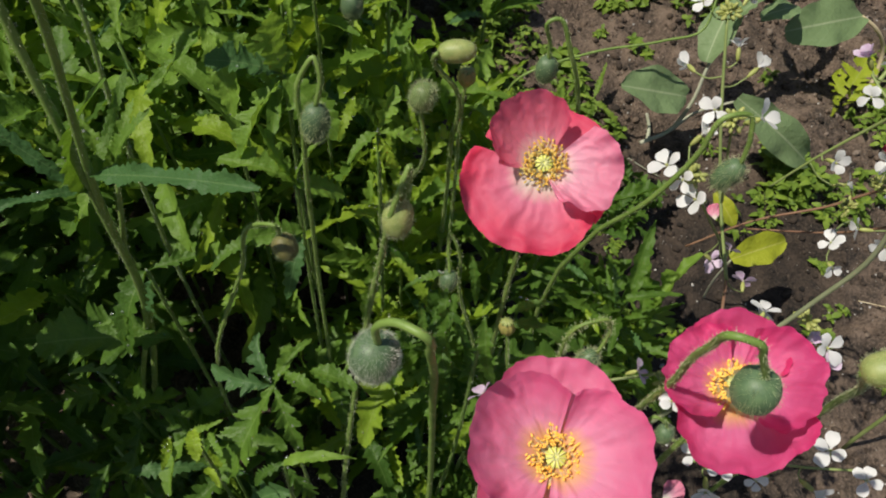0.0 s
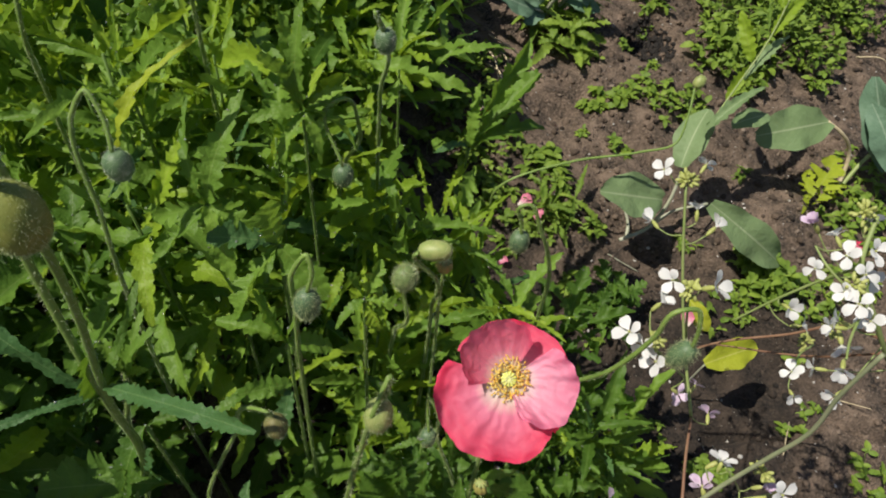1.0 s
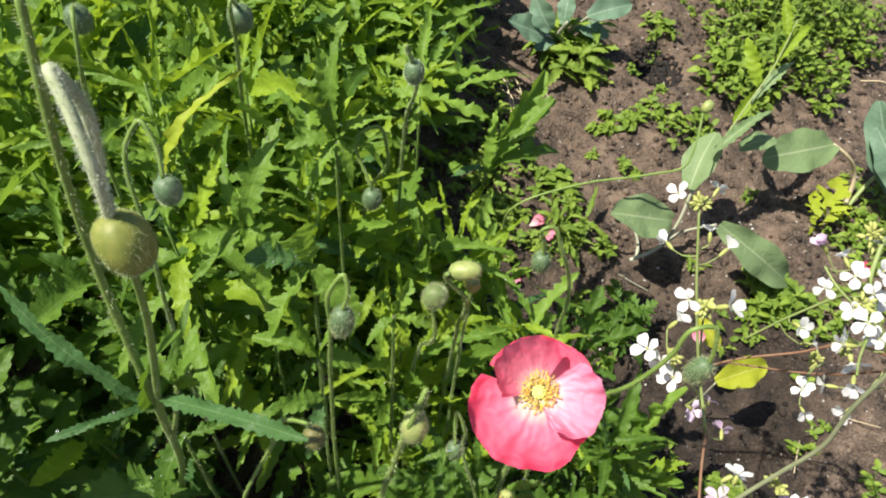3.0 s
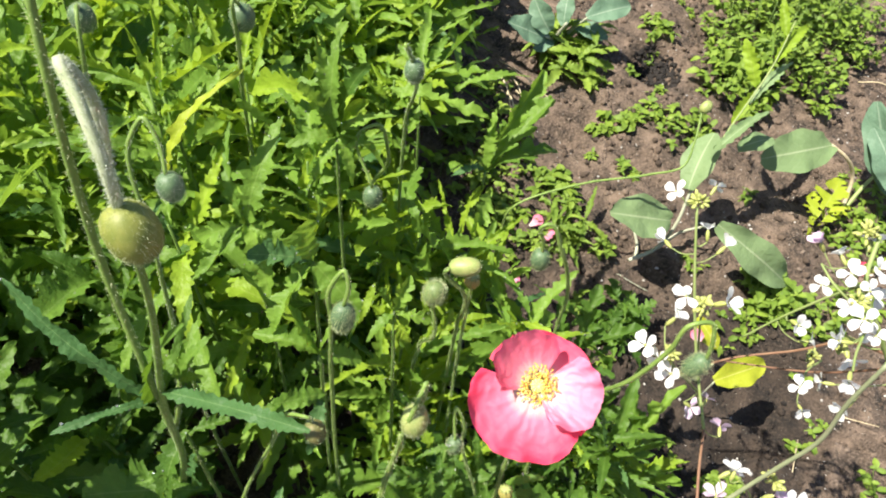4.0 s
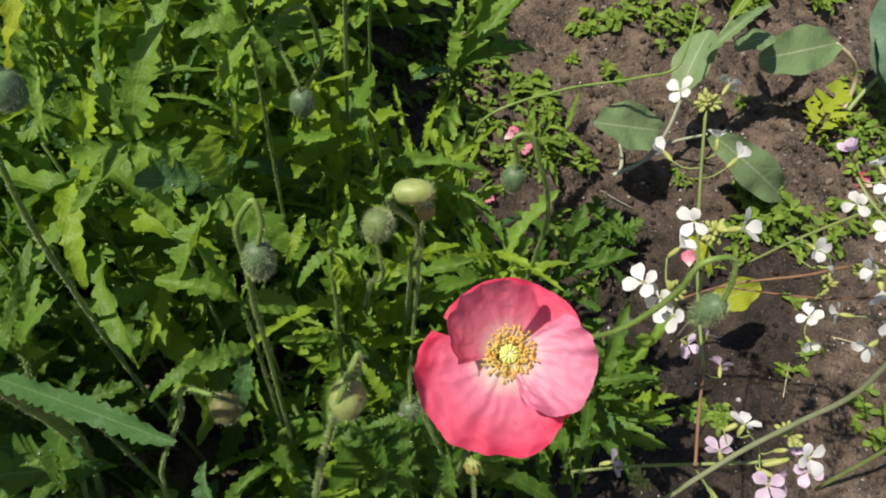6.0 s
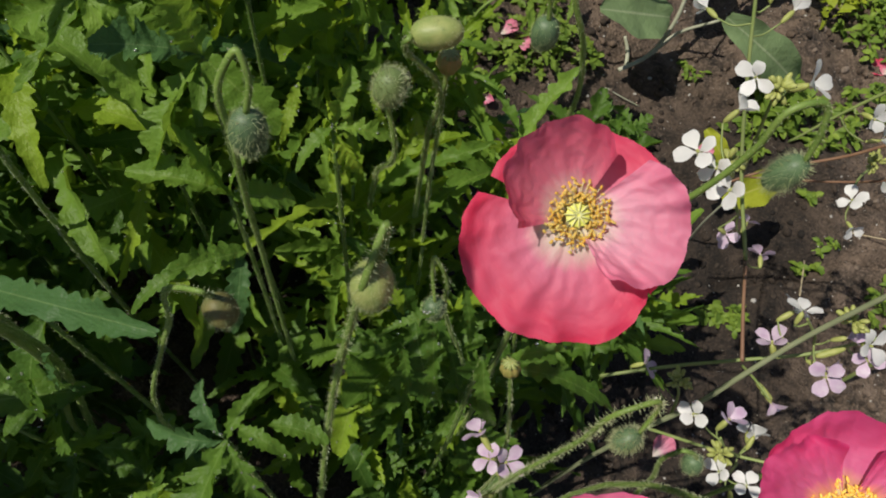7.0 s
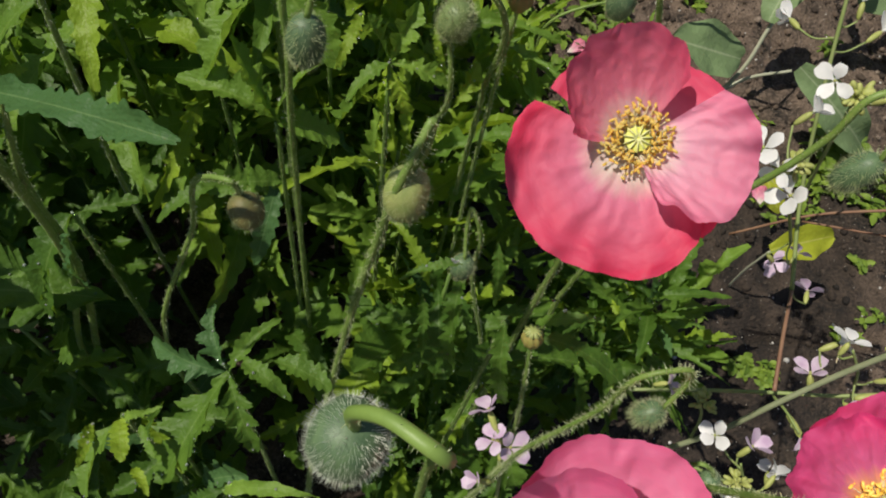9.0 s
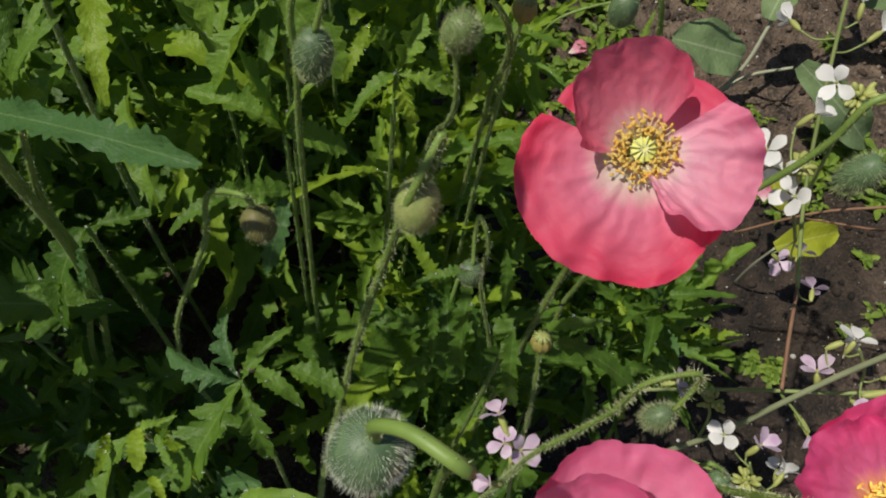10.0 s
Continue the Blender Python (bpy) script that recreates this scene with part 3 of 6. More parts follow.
def shaped_petal_data(span, radius, low, mid, high, short_low, short_high, seed, crumple=1.0, ruffle=1.0):
    """A silky petal bent along its length. low, mid and high give how steeply it rises, in degrees, at its claw and at its rim,
    for its anticlockwise edge, its middle and its clockwise edge; short_low and short_high how long those edges are beside the middle."""
    rng = random.Random(seed)
    ph = [rng.uniform(0, 40) for _ in range(6)]
    nu, nv = 84, 36
    grid = []
    for j in range(nu + 1):
        u = j / nu * 2 - 1
        side, short = (low, short_low) if u < 0 else (high, short_high)
        k = abs(u) ** 1.6
        e0, e1 = (mid[c] + (side[c] - mid[c]) * k for c in (0, 1))
        edge = radius * (1 - (1 - short) * abs(u) ** 2.3 + 0.045 * noise.noise(Vector((u * 2.6, ph[0], 0))) + 0.022 * noise.noise(Vector((u * 8, ph[1], 0))) + 0.012 * noise.noise(Vector((u * 26, ph[2], 0))))
        out, r, z = Vector((math.sin(u * span), math.cos(u * span), 0)), 0.0, 0.0
        line = []
        for i in range(nv + 1):
            s = i / nv
            e = radians(e0 + (e1 - e0) * s)
            folds = 0.0020 * noise.noise(Vector((u * 2.7 + ph[3], s * 1.3, ph[4]))) + 0.0015 * noise.noise(Vector((u * 7.5 + ph[1], s * 1.8, ph[2])))
            dents = 0.0032 * (0.35 - abs(noise.noise(Vector((u * 2.4 + ph[5], s * 3.2, ph[0]))))) + 0.0022 * (0.3 - abs(noise.noise(Vector((u * 6 + ph[0], s * 7, ph[3])))))
            fringe = 0.0022 * s ** 4 * (math.sin(9 * u + ph[2]) + 0.6 * math.sin(21 * u + ph[4]))
            d = s * (crumple * (folds + dents) + ruffle * fringe)
            line.append(out * (r - math.sin(e) * d) + Vector((0, 0, z + math.cos(e) * d)))
            r += math.cos(e) * edge / nv
            z += math.sin(e) * edge / nv
        grid.append(line)
    verts = [grid[j][i] for i in range(nv + 1) for j in range(nu + 1)]
    uvs = [(j / nu, i / nv) for i in range(nv + 1) for j in range(nu + 1)]
    faces = [(i * (nu + 1) + j, i * (nu + 1) + j + 1, (i + 1) * (nu + 1) + j + 1, (i + 1) * (nu + 1) + j) for i in range(nv) for j in range(nu)]
    return verts, faces, uvs


def poppy_heart(plant, m, size, seed, anther_mat=ANTHER):
    """The ribbed pistil with its rayed cap, and the ring of stamens."""
    rng = random.Random(seed)
    z = Vector((0, 0, 1))
    data = blob_data(Vector((0, 0, 0.30 * size)), z, 0.75 * size, 0.62 * size, 8, 18, 0.5)
    cap_v, n = [Vector((0, 0, 0.74 * size))], 44
    for k in range(n):
        a = 2 * math.pi * k / n
        ray = k % 4 == 0
        cap_v.append(Vector((math.cos(a), math.sin(a), 0)) * size * (0.50 if ray else 0.42) + z * size * (0.69 if ray else 0.60))
    cap_f = [(0, 1 + k, 1 + (k + 1) % n) for k in range(n)]
    pistil = part("pistil", mesh_of("pistil", *join(data, (cap_v, cap_f)), PISTIL), plant, "ribbed yellow-green pistil", m)
    for k in range(11):
        a = 2 * math.pi * k / 11
        out = Vector((math.cos(a), math.sin(a), 0)) * size
        ray = tube_data([out * 0.05 + z * size * 0.755, out * 0.28 + z * size * 0.735, out * 0.49 + z * size * 0.70], 0.00030, 0.00022, 5)
        part("pistil_ray", mesh_of("pistil_ray", *ray, PISTIL_RAY), pistil)
    fil, ant = [], []
    for _ in range(220):
        a, r = rng.uniform(0, 6.283), size * rng.uniform(0.55, 1.0) * rng.choice((0.9, 1.15, 1.35))
        out = Vector((math.cos(a), math.sin(a), 0))
        top = out * r + z * size * rng.uniform(0.35, 0.95) * (1.2 - 0.35 * r / size)
        fil.append(tube_data(curve_points([out * 0.26 * size, out * (0.35 * size + 0.3 * r) + z * top.z * 0.6, top], 3), 0.00024, 0.00018, 4))
        ant.append(blob_data(top, Vector((rng.uniform(-1, 1), rng.uniform(-1, 1), rng.uniform(-0.5, 0.5))), rng.uniform(0.0015, 0.0025), 0.00082, 4, 6))
    st = part("stamen_ring", mesh_of("filaments", *join(*fil), FILAMENT), plant, "pale filaments with yellow anthers", m)
    part("anther_ring", mesh_of("anthers", *join(*ant), anther_mat), st)


def flower_pose(centre, facing, top, base):
    """Local axes of a flower: +Z faces the way it opens, +Y its upper petal."""
    z = Vector(facing).normalized()
    y = Vector(top)
    y = (y - z * y.dot(z)).normalized()
    x = y.cross(z)
    m = Matrix.Identity(4)
    for c, axis in enumerate((x, y, z)):
        for r in range(3):
            m[r][c] = axis[r]
    return Matrix.Translation(Vector(centre) - Vector(base)) @ m


def petal(plant, m, angle, span, radius, cup, lift, ruffle, seed, mat, drop=0.0, label=""):
    v, f, uv = petal_data(radians(span), radius, cup, lift, ruffle, seed)
    part("petal", mesh_of("petal", v, f, mat, uv), plant, label, m @ pose(0, 0, drop, 0, 0, angle))


def stem_only(plant, base, pts, r0, r1, seed, hair=0.0015, density=3000, mat=STEM):
    b = Vector(base)
    me, line = tube("stem", [Vector(p) - b for p in pts], r0, r1, mat, 7, 8)
    stem = part("stem", me, plant, "slender hairy green stem")
    if hair:
        part("hairs", hair_mesh("stem_hairs", stem_hairs(line, r0 * 0.9, density, hair, random.Random(seed)), HAIR), stem)


# the open coral poppy
C = Vector((0.415, 0.427, 0.616))
base = below(C, -0.012, 0.03)
main = thing("poppy", base, "open coral-pink poppy with pale heart and yellow stamens", "poppy flower", "open poppies")
FACE, TOP = Vector((0.043, -0.456, 0.890)), Vector((-0.533, 0.811, 0.223))
m = flower_pose(C, FACE, TOP, base)
stem_only(main, base, [base, base.lerp(C, 0.45) + Vector((0.006, 0.0, 0.0)), base.lerp(C, 0.85), C - FACE * 0.012], 0.0018, 0.0013, 5)
for angle, span, drop, mat, shape, label in (
        (-48, 100, -0.0030, PETAL, (0.0320, (2, 10), (0, 3), (-4, 0), 0.94, 1.10, 11, 0.6), "coral outer petal behind the others"),
        (140, 76, -0.0012, PETAL, (0.0430, (6, 2), (10, -4), (8, 12), 0.80, 0.78, 12, 0.85), "large crumpled coral petal with red rim"),
        (24, 68, 0.0002, PETAL_MID, (0.0390, (14, 76), (24, 60), (12, 46), 0.74, 0.66, 13, 0.55, 0.25), "upright cupped dusky-pink petal"),
        (-120, 56, 0.0008, PETAL_PALE, (0.0368, (12, 24), (10, 12), (30, 48), 0.80, 0.66, 14, 0.9), "pale pink petal spread flat")):
    v, f, uv = shaped_petal_data(radians(span), *shape)
    part("petal", mesh_of("petal", v, f, mat, uv), main, label, m @ pose(0, 0, drop, 0, 0, angle))
poppy_heart(main, m, 0.0090, 3)

# two rose poppies low beside it
C = Vector((0.469, 0.319, 0.5675))
base = below(C, 0.01, 0.02)
second = thing("poppy", base, "rose-pink bowl-shaped poppy with orange-yellow stamens", "poppy flower", "open poppies")
FACE, TOP = Vector((-0.009, -0.265, 0.962)), Vector((-0.284, 0.933, 0.205))
m = flower_pose(C, FACE, TOP, base)
stem_only(second, base, [base, base.lerp(C, 0.45) + Vector((0.006, 0.0, 0.0)), base.lerp(C, 0.85), C - FACE * 0.012], 0.0018, 0.0013, 6)
petal(second, m, 8, 88, 0.0425, 0.014, 0.003, 0.03, 21, PETAL_ROSE, -0.004)
petal(second, m, 186, 88, 0.0430, 0.014, 0.003, 0.03, 22, PETAL_ROSE, -0.0075)
petal(second, m, 80, 86, 0.0395, 0.017, 0.008, 0.025, 23, PETAL_ROSE, 0.001)
petal(second, m, -98, 88, 0.0395, 0.017, 0.008, 0.025, 24, PETAL_ROSE, 0.003)
poppy_heart(second, m, 0.0100, 4, ANTHER_ORANGE)

C = Vector((0.528, 0.375, 0.586))
base = below(C, 0.01, 0.02)
third = thing("poppy", base, "deep rose poppy tilted sideways with yellow stamens", "poppy flower", "open poppies")
FACE, TOP = Vector((-0.236, -0.258, 0.937)), Vector((-0.284, 0.933, 0.205))
m = flower_pose(C, FACE, TOP, base)
stem_only(third, base, [base, base.lerp(C, 0.45) + Vector((0.006, 0.0, 0.0)), base.lerp(C, 0.85), C - FACE * 0.012], 0.0018, 0.0013, 7)
petal(third, m, 14, 92, 0.0318, 0.011, 0.003, 0.03, 31, PETAL_DEEP, -0.003)
petal(third, m, -162, 92, 0.0380, 0.011, 0.002, 0.04, 32, PETAL_DEEP, -0.0055)
petal(third, m, 80, 72, 0.0318, 0.013, 0.006, 0.03, 33, PETAL_DEEP, 0.0)
petal(third, m, -88, 70, 0.0335, 0.011, 0.006, 0.03, 34, PETAL_DEEP, 0.0025)
poppy_heart(third, m, 0.0088, 5, ANTHER_ORANGE)

# nodding buds
BUDS = "nodding poppy buds"


def nodding(pts, centre, axis, length, width, radius, seed, label, **more):
    rng = random.Random(seed)
    base = below(pts[0], rng.uniform(-0.02, 0.02), rng.uniform(-0.01, 0.03))
    plant = thing("poppy_bud", base, label, "poppy bud", BUDS)
    bud_on_hook(plant, base, [base] + [Vector(p) for p in pts], centre, axis, length, width, radius, seed, **more)
    return plant, base


nodding([(0.339, 0.341, 0.282), (0.339, 0.378, 0.432), (0.350, 0.388, 0.547), (0.357, 0.394, 0.600), (0.358, 0.403, 0.610), (0.359, 0.399, 0.601)], (0.357, 0.393, 0.580), (0.1, -0.35, -1.0), 0.021, 0.0155, 0.0016, 41, "hairy poppy bud nodding on a bristly stem", hairs=900, bud_mat=BUD_PALE, stem_hair=0.0024, stem_density=3200)
nodding([(0.252, 0.460, 0.398), (0.264, 0.450, 0.543), (0.266, 0.453, 0.588), (0.272, 0.458, 0.598), (0.276, 0.456, 0.589)], (0.274, 0.450, 0.556), (-0.02, -0.1, -1.0), 0.0265, 0.0165, 0.0016, 42, "grey-green bristly poppy bud hanging from an arched stem", hairs=800, hair=0.0028)
nodding([(0.140, 0.330, 0.250), (0.197, 0.343, 0.449), (0.227, 0.334, 0.594), (0.258, 0.330, 0.719), (0.269, 0.326, 0.791), (0.272, 0.326, 0.834), (0.270, 0.325, 0.838), (0.278, 0.320, 0.832), (0.288, 0.313, 0.811)], (0.289, 0.313, 0.790), (0.35, -0.10, -0.9), 0.021, 0.0165, 0.0019, 43, "large olive-green poppy bud on a thick white-haired nodding stem", bud_mat=BUD_OLIVE, hair_mat=HAIR_WHITE, hair=0.0012, stem_hair=0.0017, hairs=1500, stem_density=16000, bud_hair_mat=HAIR, woolly_from=0.5)
nodding([(0.124, 0.428, 0.423), (0.134, 0.431, 0.576), (0.124, 0.454, 0.658), (0.129, 0.458, 0.665), (0.140, 0.455, 0.653)], (0.150, 0.446, 0.625), (0.15, -0.05, -1.0), 0.021, 0.0165, 0.0016, 44, "silvery green poppy bud hanging beside a curved stem", hair_mat=HAIR_WHITE)
nodding([(0.405, 0.617, 0.421), (0.403, 0.592, 0.510), (0.390, 0.579, 0.561), (0.375, 0.576, 0.585), (0.372, 0.574, 0.583), (0.375, 0.576, 0.567)], (0.377, 0.576, 0.545), (0.0, 0.0, -1.0), 0.020, 0.0145, 0.0015, 45, "small green poppy bud on a looped stem")
nodding([(0.450, 0.531, 0.461), (0.473, 0.521, 0.523), (0.486, 0.526, 0.568), (0.490, 0.531, 0.593), (0.502, 0.538, 0.594), (0.508, 0.536, 0.581)], (0.507, 0.532, 0.553), (-0.35, -0.1, -1.0), 0.024, 0.0140, 0.0016, 46, "dark green bristly poppy bud under an arching stem", hair=0.0040, hairs=520)
nodding([(0.443, 0.384, 0.386), (0.443, 0.380, 0.446), (0.456, 0.388, 0.518), (0.461, 0.392, 0.559), (0.471, 0.399, 0.560), (0.474, 0.400, 0.552)], (0.470, 0.390, 0.532), (-0.55, -0.5, -0.6), 0.0125, 0.009, 0.0011, 47, "bristly green poppy bud on a leaning stem", stem_hair=0.0026, stem_density=4000, hair=0.0028)
nodding([(0.413, 0.336, 0.382), (0.409, 0.329, 0.536), (0.411, 0.312, 0.625), (0.409, 0.305, 0.653), (0.400, 0.306, 0.651), (0.392, 0.306, 0.641)], (0.391, 0.306, 0.617), (-0.1, -0.1, -1.0), 0.0225, 0.0185, 0.0017, 48, "large woolly grey-green poppy bud on a smooth hooked stem", bud_mat=BUD, hair_mat=HAIR, bud_hair_mat=HAIR_WHITE, hair=0.0023, hairs=2000, stem_density=300)
nodding([(0.504, 0.396, 0.460), (0.500, 0.358, 0.598), (0.495, 0.338, 0.662), (0.497, 0.330, 0.684), (0.503, 0.331, 0.683), (0.507, 0.333, 0.675)], (0.514, 0.335, 0.653), (0.0, -0.1, -1.0), 0.0175, 0.0148, 0.0013, 49, "plump green poppy bud bent over a rose poppy")
nodding([(0.541, 0.434, 0.348), (0.530, 0.433, 0.401), (0.533, 0.433, 0.421), (0.541, 0.435, 0.415)], (0.545, 0.434, 0.401), (0.1, -0.2, -1.0), 0.016, 0.012, 0.0013, 62, "small bristly green poppy bud hidden among blossoms")
nodding([(0.602, 0.437, 0.513), (0.576, 0.397, 0.593)], (0.566, 0.381, 0.631), (0.75, 0.4, 0.35), 0.020, 0.013, 0.0016, 50, "yellowish green poppy bud held out sideways", bud_mat=BUD_PALE)
nodding([(0.327, 0.544, 0.411), (0.338, 0.511, 0.516), (0.343, 0.494, 0.579), (0.331, 0.487, 0.601), (0.333, 0.486, 0.605)], (0.342, 0.494, 0.605), (0.9, 0.3, 0.2), 0.0215, 0.0125, 0.0014, 51, "pale yellow-green poppy bud lying sideways on its stem", bud_mat=BUD_PALE, hairs=260)
nodding([(0.229, 0.357, 0.384), (0.258, 0.376, 0.485), (0.282, 0.376, 0.549), (0.292, 0.376, 0.554)], (0.295, 0.378, 0.533), (0.5, -0.3, -0.7), 0.016, 0.0135, 0.0012, 53, "withered brownish poppy bud on a thin stem", bud_mat=BUD_BROWN, hairs=340)
nodding([(0.304, 0.523, 0.442), (0.326, 0.493, 0.531)], (0.322, 0.496, 0.561), (0.2, 0.1, 1.0), 0.019, 0.0155, 0.0014, 55, "fat hairy green poppy bud pointing upwards", bud_mat=BUD_MID, hairs=900, hair=0.0032)
nodding([(0.395, 0.460, 0.355), (0.375, 0.456, 0.439), (0.371, 0.453, 0.489), (0.365, 0.454, 0.498), (0.366, 0.451, 0.487)], (0.372, 0.442, 0.463), (0.0, -0.1, -1.0), 0.016, 0.012, 0.0011, 56, "slim green poppy bud drooping among toothed leaves")
nodding([(0.199, 0.626, 0.496), (0.228, 0.602, 0.570), (0.221, 0.594, 0.601), (0.211, 0.586, 0.595)], (0.230, 0.572, 0.544), (0.0, 0.0, -1.0), 0.0205, 0.0155, 0.0014, 57, "green poppy bud hanging below a thin arched stem")
nodding([(0.079, 0.609, 0.564), (0.124, 0.563, 0.662), (0.133, 0.554, 0.700)], (0.127, 0.568, 0.677), (0.1, 0.0, -1.0), 0.021, 0.017, 0.0015, 58, "grey-green poppy bud nodding above the leaves")
nodding([(0.212, 0.667, 0.553), (0.233, 0.633, 0.636), (0.227, 0.628, 0.657)], (0.233, 0.634, 0.631), (0.1, 0.0, -1.0), 0.020, 0.0155, 0.0015, 59, "silvery poppy bud hanging in front of tall leaves", hair_mat=HAIR_WHITE)
nodding([(0.028, 0.500, 0.604), (0.065, 0.481, 0.678), (0.061, 0.490, 0.700)], (0.047, 0.503, 0.684), (0.1, 0.0, -1.0), 0.020, 0.016, 0.0015, 60, "dark green poppy bud among dense leaves")
nodding([(0.255, 0.985, 0.159), (0.348, 1.050, 0.207), (0.436, 1.094, 0.232), (0.480, 1.121, 0.250), (0.480, 1.147, 0.285)], (0.476, 1.180, 0.322), (0.3, 0.5, 0.8), 0.021, 0.017, 0.0017, 61, "small pale green poppy bud on a thin upright stem", bud_mat=BUD_PALE, hairs=160)


def seed_head(pts, centre, size, seed, label):
    """A ribbed capsule with a rayed cap on a hairy stem."""
    base = below(pts[0], 0.005, 0.01)
    plant = thing("poppy_seed_head", base, label, "seed head", "poppy seed heads")
    c = Vector(centre) - base
    up = (Vector(centre) - Vector(pts[-1])).normalized()
    stem_only(plant, base, [base] + [Vector(p) for p in pts] + [Vector(centre) - up * size * 0.45], 0.0012, 0.0010, seed, 0.0018, 3600)
    x = up.orthogonal().normalized()
    y = up.cross(x)
    verts, faces, rings, sides = [], [], 8, 36
    for i in range(rings + 1):
        t = i / rings
        for k in range(sides):
            a = 2 * math.pi * k / sides
            r = 0.5 * size * (0.22 + 0.80 * math.sin(math.pi * (0.08 + 0.72 * t)) ** 0.8) * (1 + 0.07 * math.cos(9 * a))
            verts.append(c + up * size * (t - 0.5) + (x * math.cos(a) + y * math.sin(a)) * r)
    faces = [(i * sides + k, i * sides + (k + 1) % sides, (i + 1) * sides + (k + 1) % sides, (i + 1) * sides + k) for i in range(rings) for k in range(sides)]
    part("capsule", mesh_of("capsule", verts, faces, BUD_SEED), plant, "ribbed yellowish-green capsule")
    verts, faces = [c + up * size * 0.62], []
    for k in range(sides):
        a = 2 * math.pi * k / sides
        verts.append(c + up * size * (0.52 + 0.03 * math.cos(9 * a)) + (x * math.cos(a) + y * math.sin(a)) * size * (0.44 + 0.07 * math.cos(9 * a)))
    faces = [(0, 1 + k, 1 + (k + 1) % sides) for k in range(sides)] + [tuple(range(sides, 0, -1))]
    part("cap", mesh_of("cap", verts, faces, BUD_PALE), plant, "rayed cap")


seed_head([(0.338, 0.529, 0.458), (0.346, 0.502, 0.555)], (0.346, 0.503, 0.581), 0.0105, 52, "small pale yellow seed head of a poppy")
seed_head([(0.440, 0.415, 0.371), (0.429, 0.417, 0.435)], (0.421, 0.424, 0.468), 0.0105, 54, "small brownish-yellow ribbed poppy seed head")

# the tall plant with the long blue-green leaves
NODE = Vector((0.223, 0.334, 0.590))
base = on_ground(0.075, 0.320)
tall = thing("poppy_plant", base, "tall poppy plant with long toothed blue-green leaves", "poppy plant", "poppy plants")
FORK = Vector((0.193, 0.348, 0.449))
stem_only(tall, base, [base, (0.130, 0.336, 0.200), FORK, NODE, (0.216, 0.343, 0.707), (0.225, 0.348, 0.799), (0.224, 0.355, 0.831)], 0.0026, 0.0017, 8, 0.0018)
stem_only(tall, base, [FORK, (0.203, 0.345, 0.505), (0.220, 0.342, 0.551), (0.225, 0.350, 0.590)], 0.0019, 0.0012, 18, 0.0016)
for k, tip in enumerate(((0.243, 0.352, 0.603), (0.222, 0.377, 0.612), (0.238, 0.370, 0.620), (0.205, 0.356, 0.611))):
    leaf_from_to((0.225, 0.350, 0.588), tip, base, "toothed", 3 * k, LEAF_MID, tall, "", (0.2, -0.4, 1), 0, 1.3)
leaf_from_to((0.232, 0.334, 0.605), (0.328, 0.333, 0.650), base, "serrate", 0, LEAF_BLUE, tall, "long serrated blue-green leaf", (-0.2, -0.4, 1), 0, 0.85)
leaf_from_to(NODE, (0.192, 0.289, 0.599), base, "serrate", 1, LEAF_BLUE, tall, "long serrated blue-green leaf", (0, -0.2, 1), 0, 0.9)
leaf_from_to(NODE, (0.148, 0.330, 0.659), base, "serrate", 2, LEAF_BLUE, tall, "", (-0.5, -0.5, 1), 0, 1.0)
leaf_from_to(NODE, (0.211, 0.387, 0.618), base, "serrate", 3, LEAF, tall, "", (0.5, 0.2, 1), 0, 0.8)
leaf_from_to(NODE, (0.239, 0.355, 0.649), base, "broad", 1, LEAF, tall)
leaf_from_to((0.221, 0.341, 0.495), (0.217, 0.337, 0.444), base, "toothed", 5, LEAF_BLUE, tall)
leaf_from_to((0.206, 0.348, 0.396), (0.124, 0.299, 0.401), base, "lobed", 5, LEAF, tall)

# plants whose single leaves stand out


def leaf_spray(node, leaves, seed, label):
    """A plant with its stem to the node, and leaves each from its foot to its tip."""
    rng = random.Random(seed)
    node = Vector(node)
    base = below(node, rng.uniform(-0.02, 0.02), rng.uniform(-0.01, 0.03))
    plant = thing("poppy_plant", base, label, "poppy plant", "poppy plants")
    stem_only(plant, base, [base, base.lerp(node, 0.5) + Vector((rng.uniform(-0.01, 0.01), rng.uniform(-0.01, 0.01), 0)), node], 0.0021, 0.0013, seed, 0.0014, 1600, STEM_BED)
    for a, b, kind, k, mat, width in leaves:
        leaf_from_to(node if a is None else a, b, base, kind, k, mat, plant, "", (rng.uniform(-0.5, 0.3), rng.uniform(-0.6, 0.2), 1), rng.uniform(-20, 20), width)


leaf_spray((0.194, 0.577, 0.591), [
    (None, (0.187, 0.598, 0.671), "toothed", 1, LEAF_MID, 1.1), (None, (0.172, 0.588, 0.665), "toothed", 11, LEAF_MID, 1.0), (None, (0.181, 0.551, 0.651), "toothed", 4, LEAF_MID, 1.0), (None, (0.239, 0.593, 0.618), "toothed", 2, LEAF_MID, 1.0),
    (None, (0.218, 0.588, 0.661), "toothed", 4, LEAF, 1.1), (None, (0.167, 0.547, 0.591), "broad", 2, LEAF_MID, 1.0), (None, (0.237, 0.582, 0.565), "lobed", 6, LEAF_MID, 1.0), (None, (0.187, 0.542, 0.556), "toothed", 7, LEAF_MID, 1.0),
    (None, (0.215, 0.565, 0.555), "broad", 3, LEAF_MID, 0.9)], 81, "leafy poppy plant with upright toothed leaves")
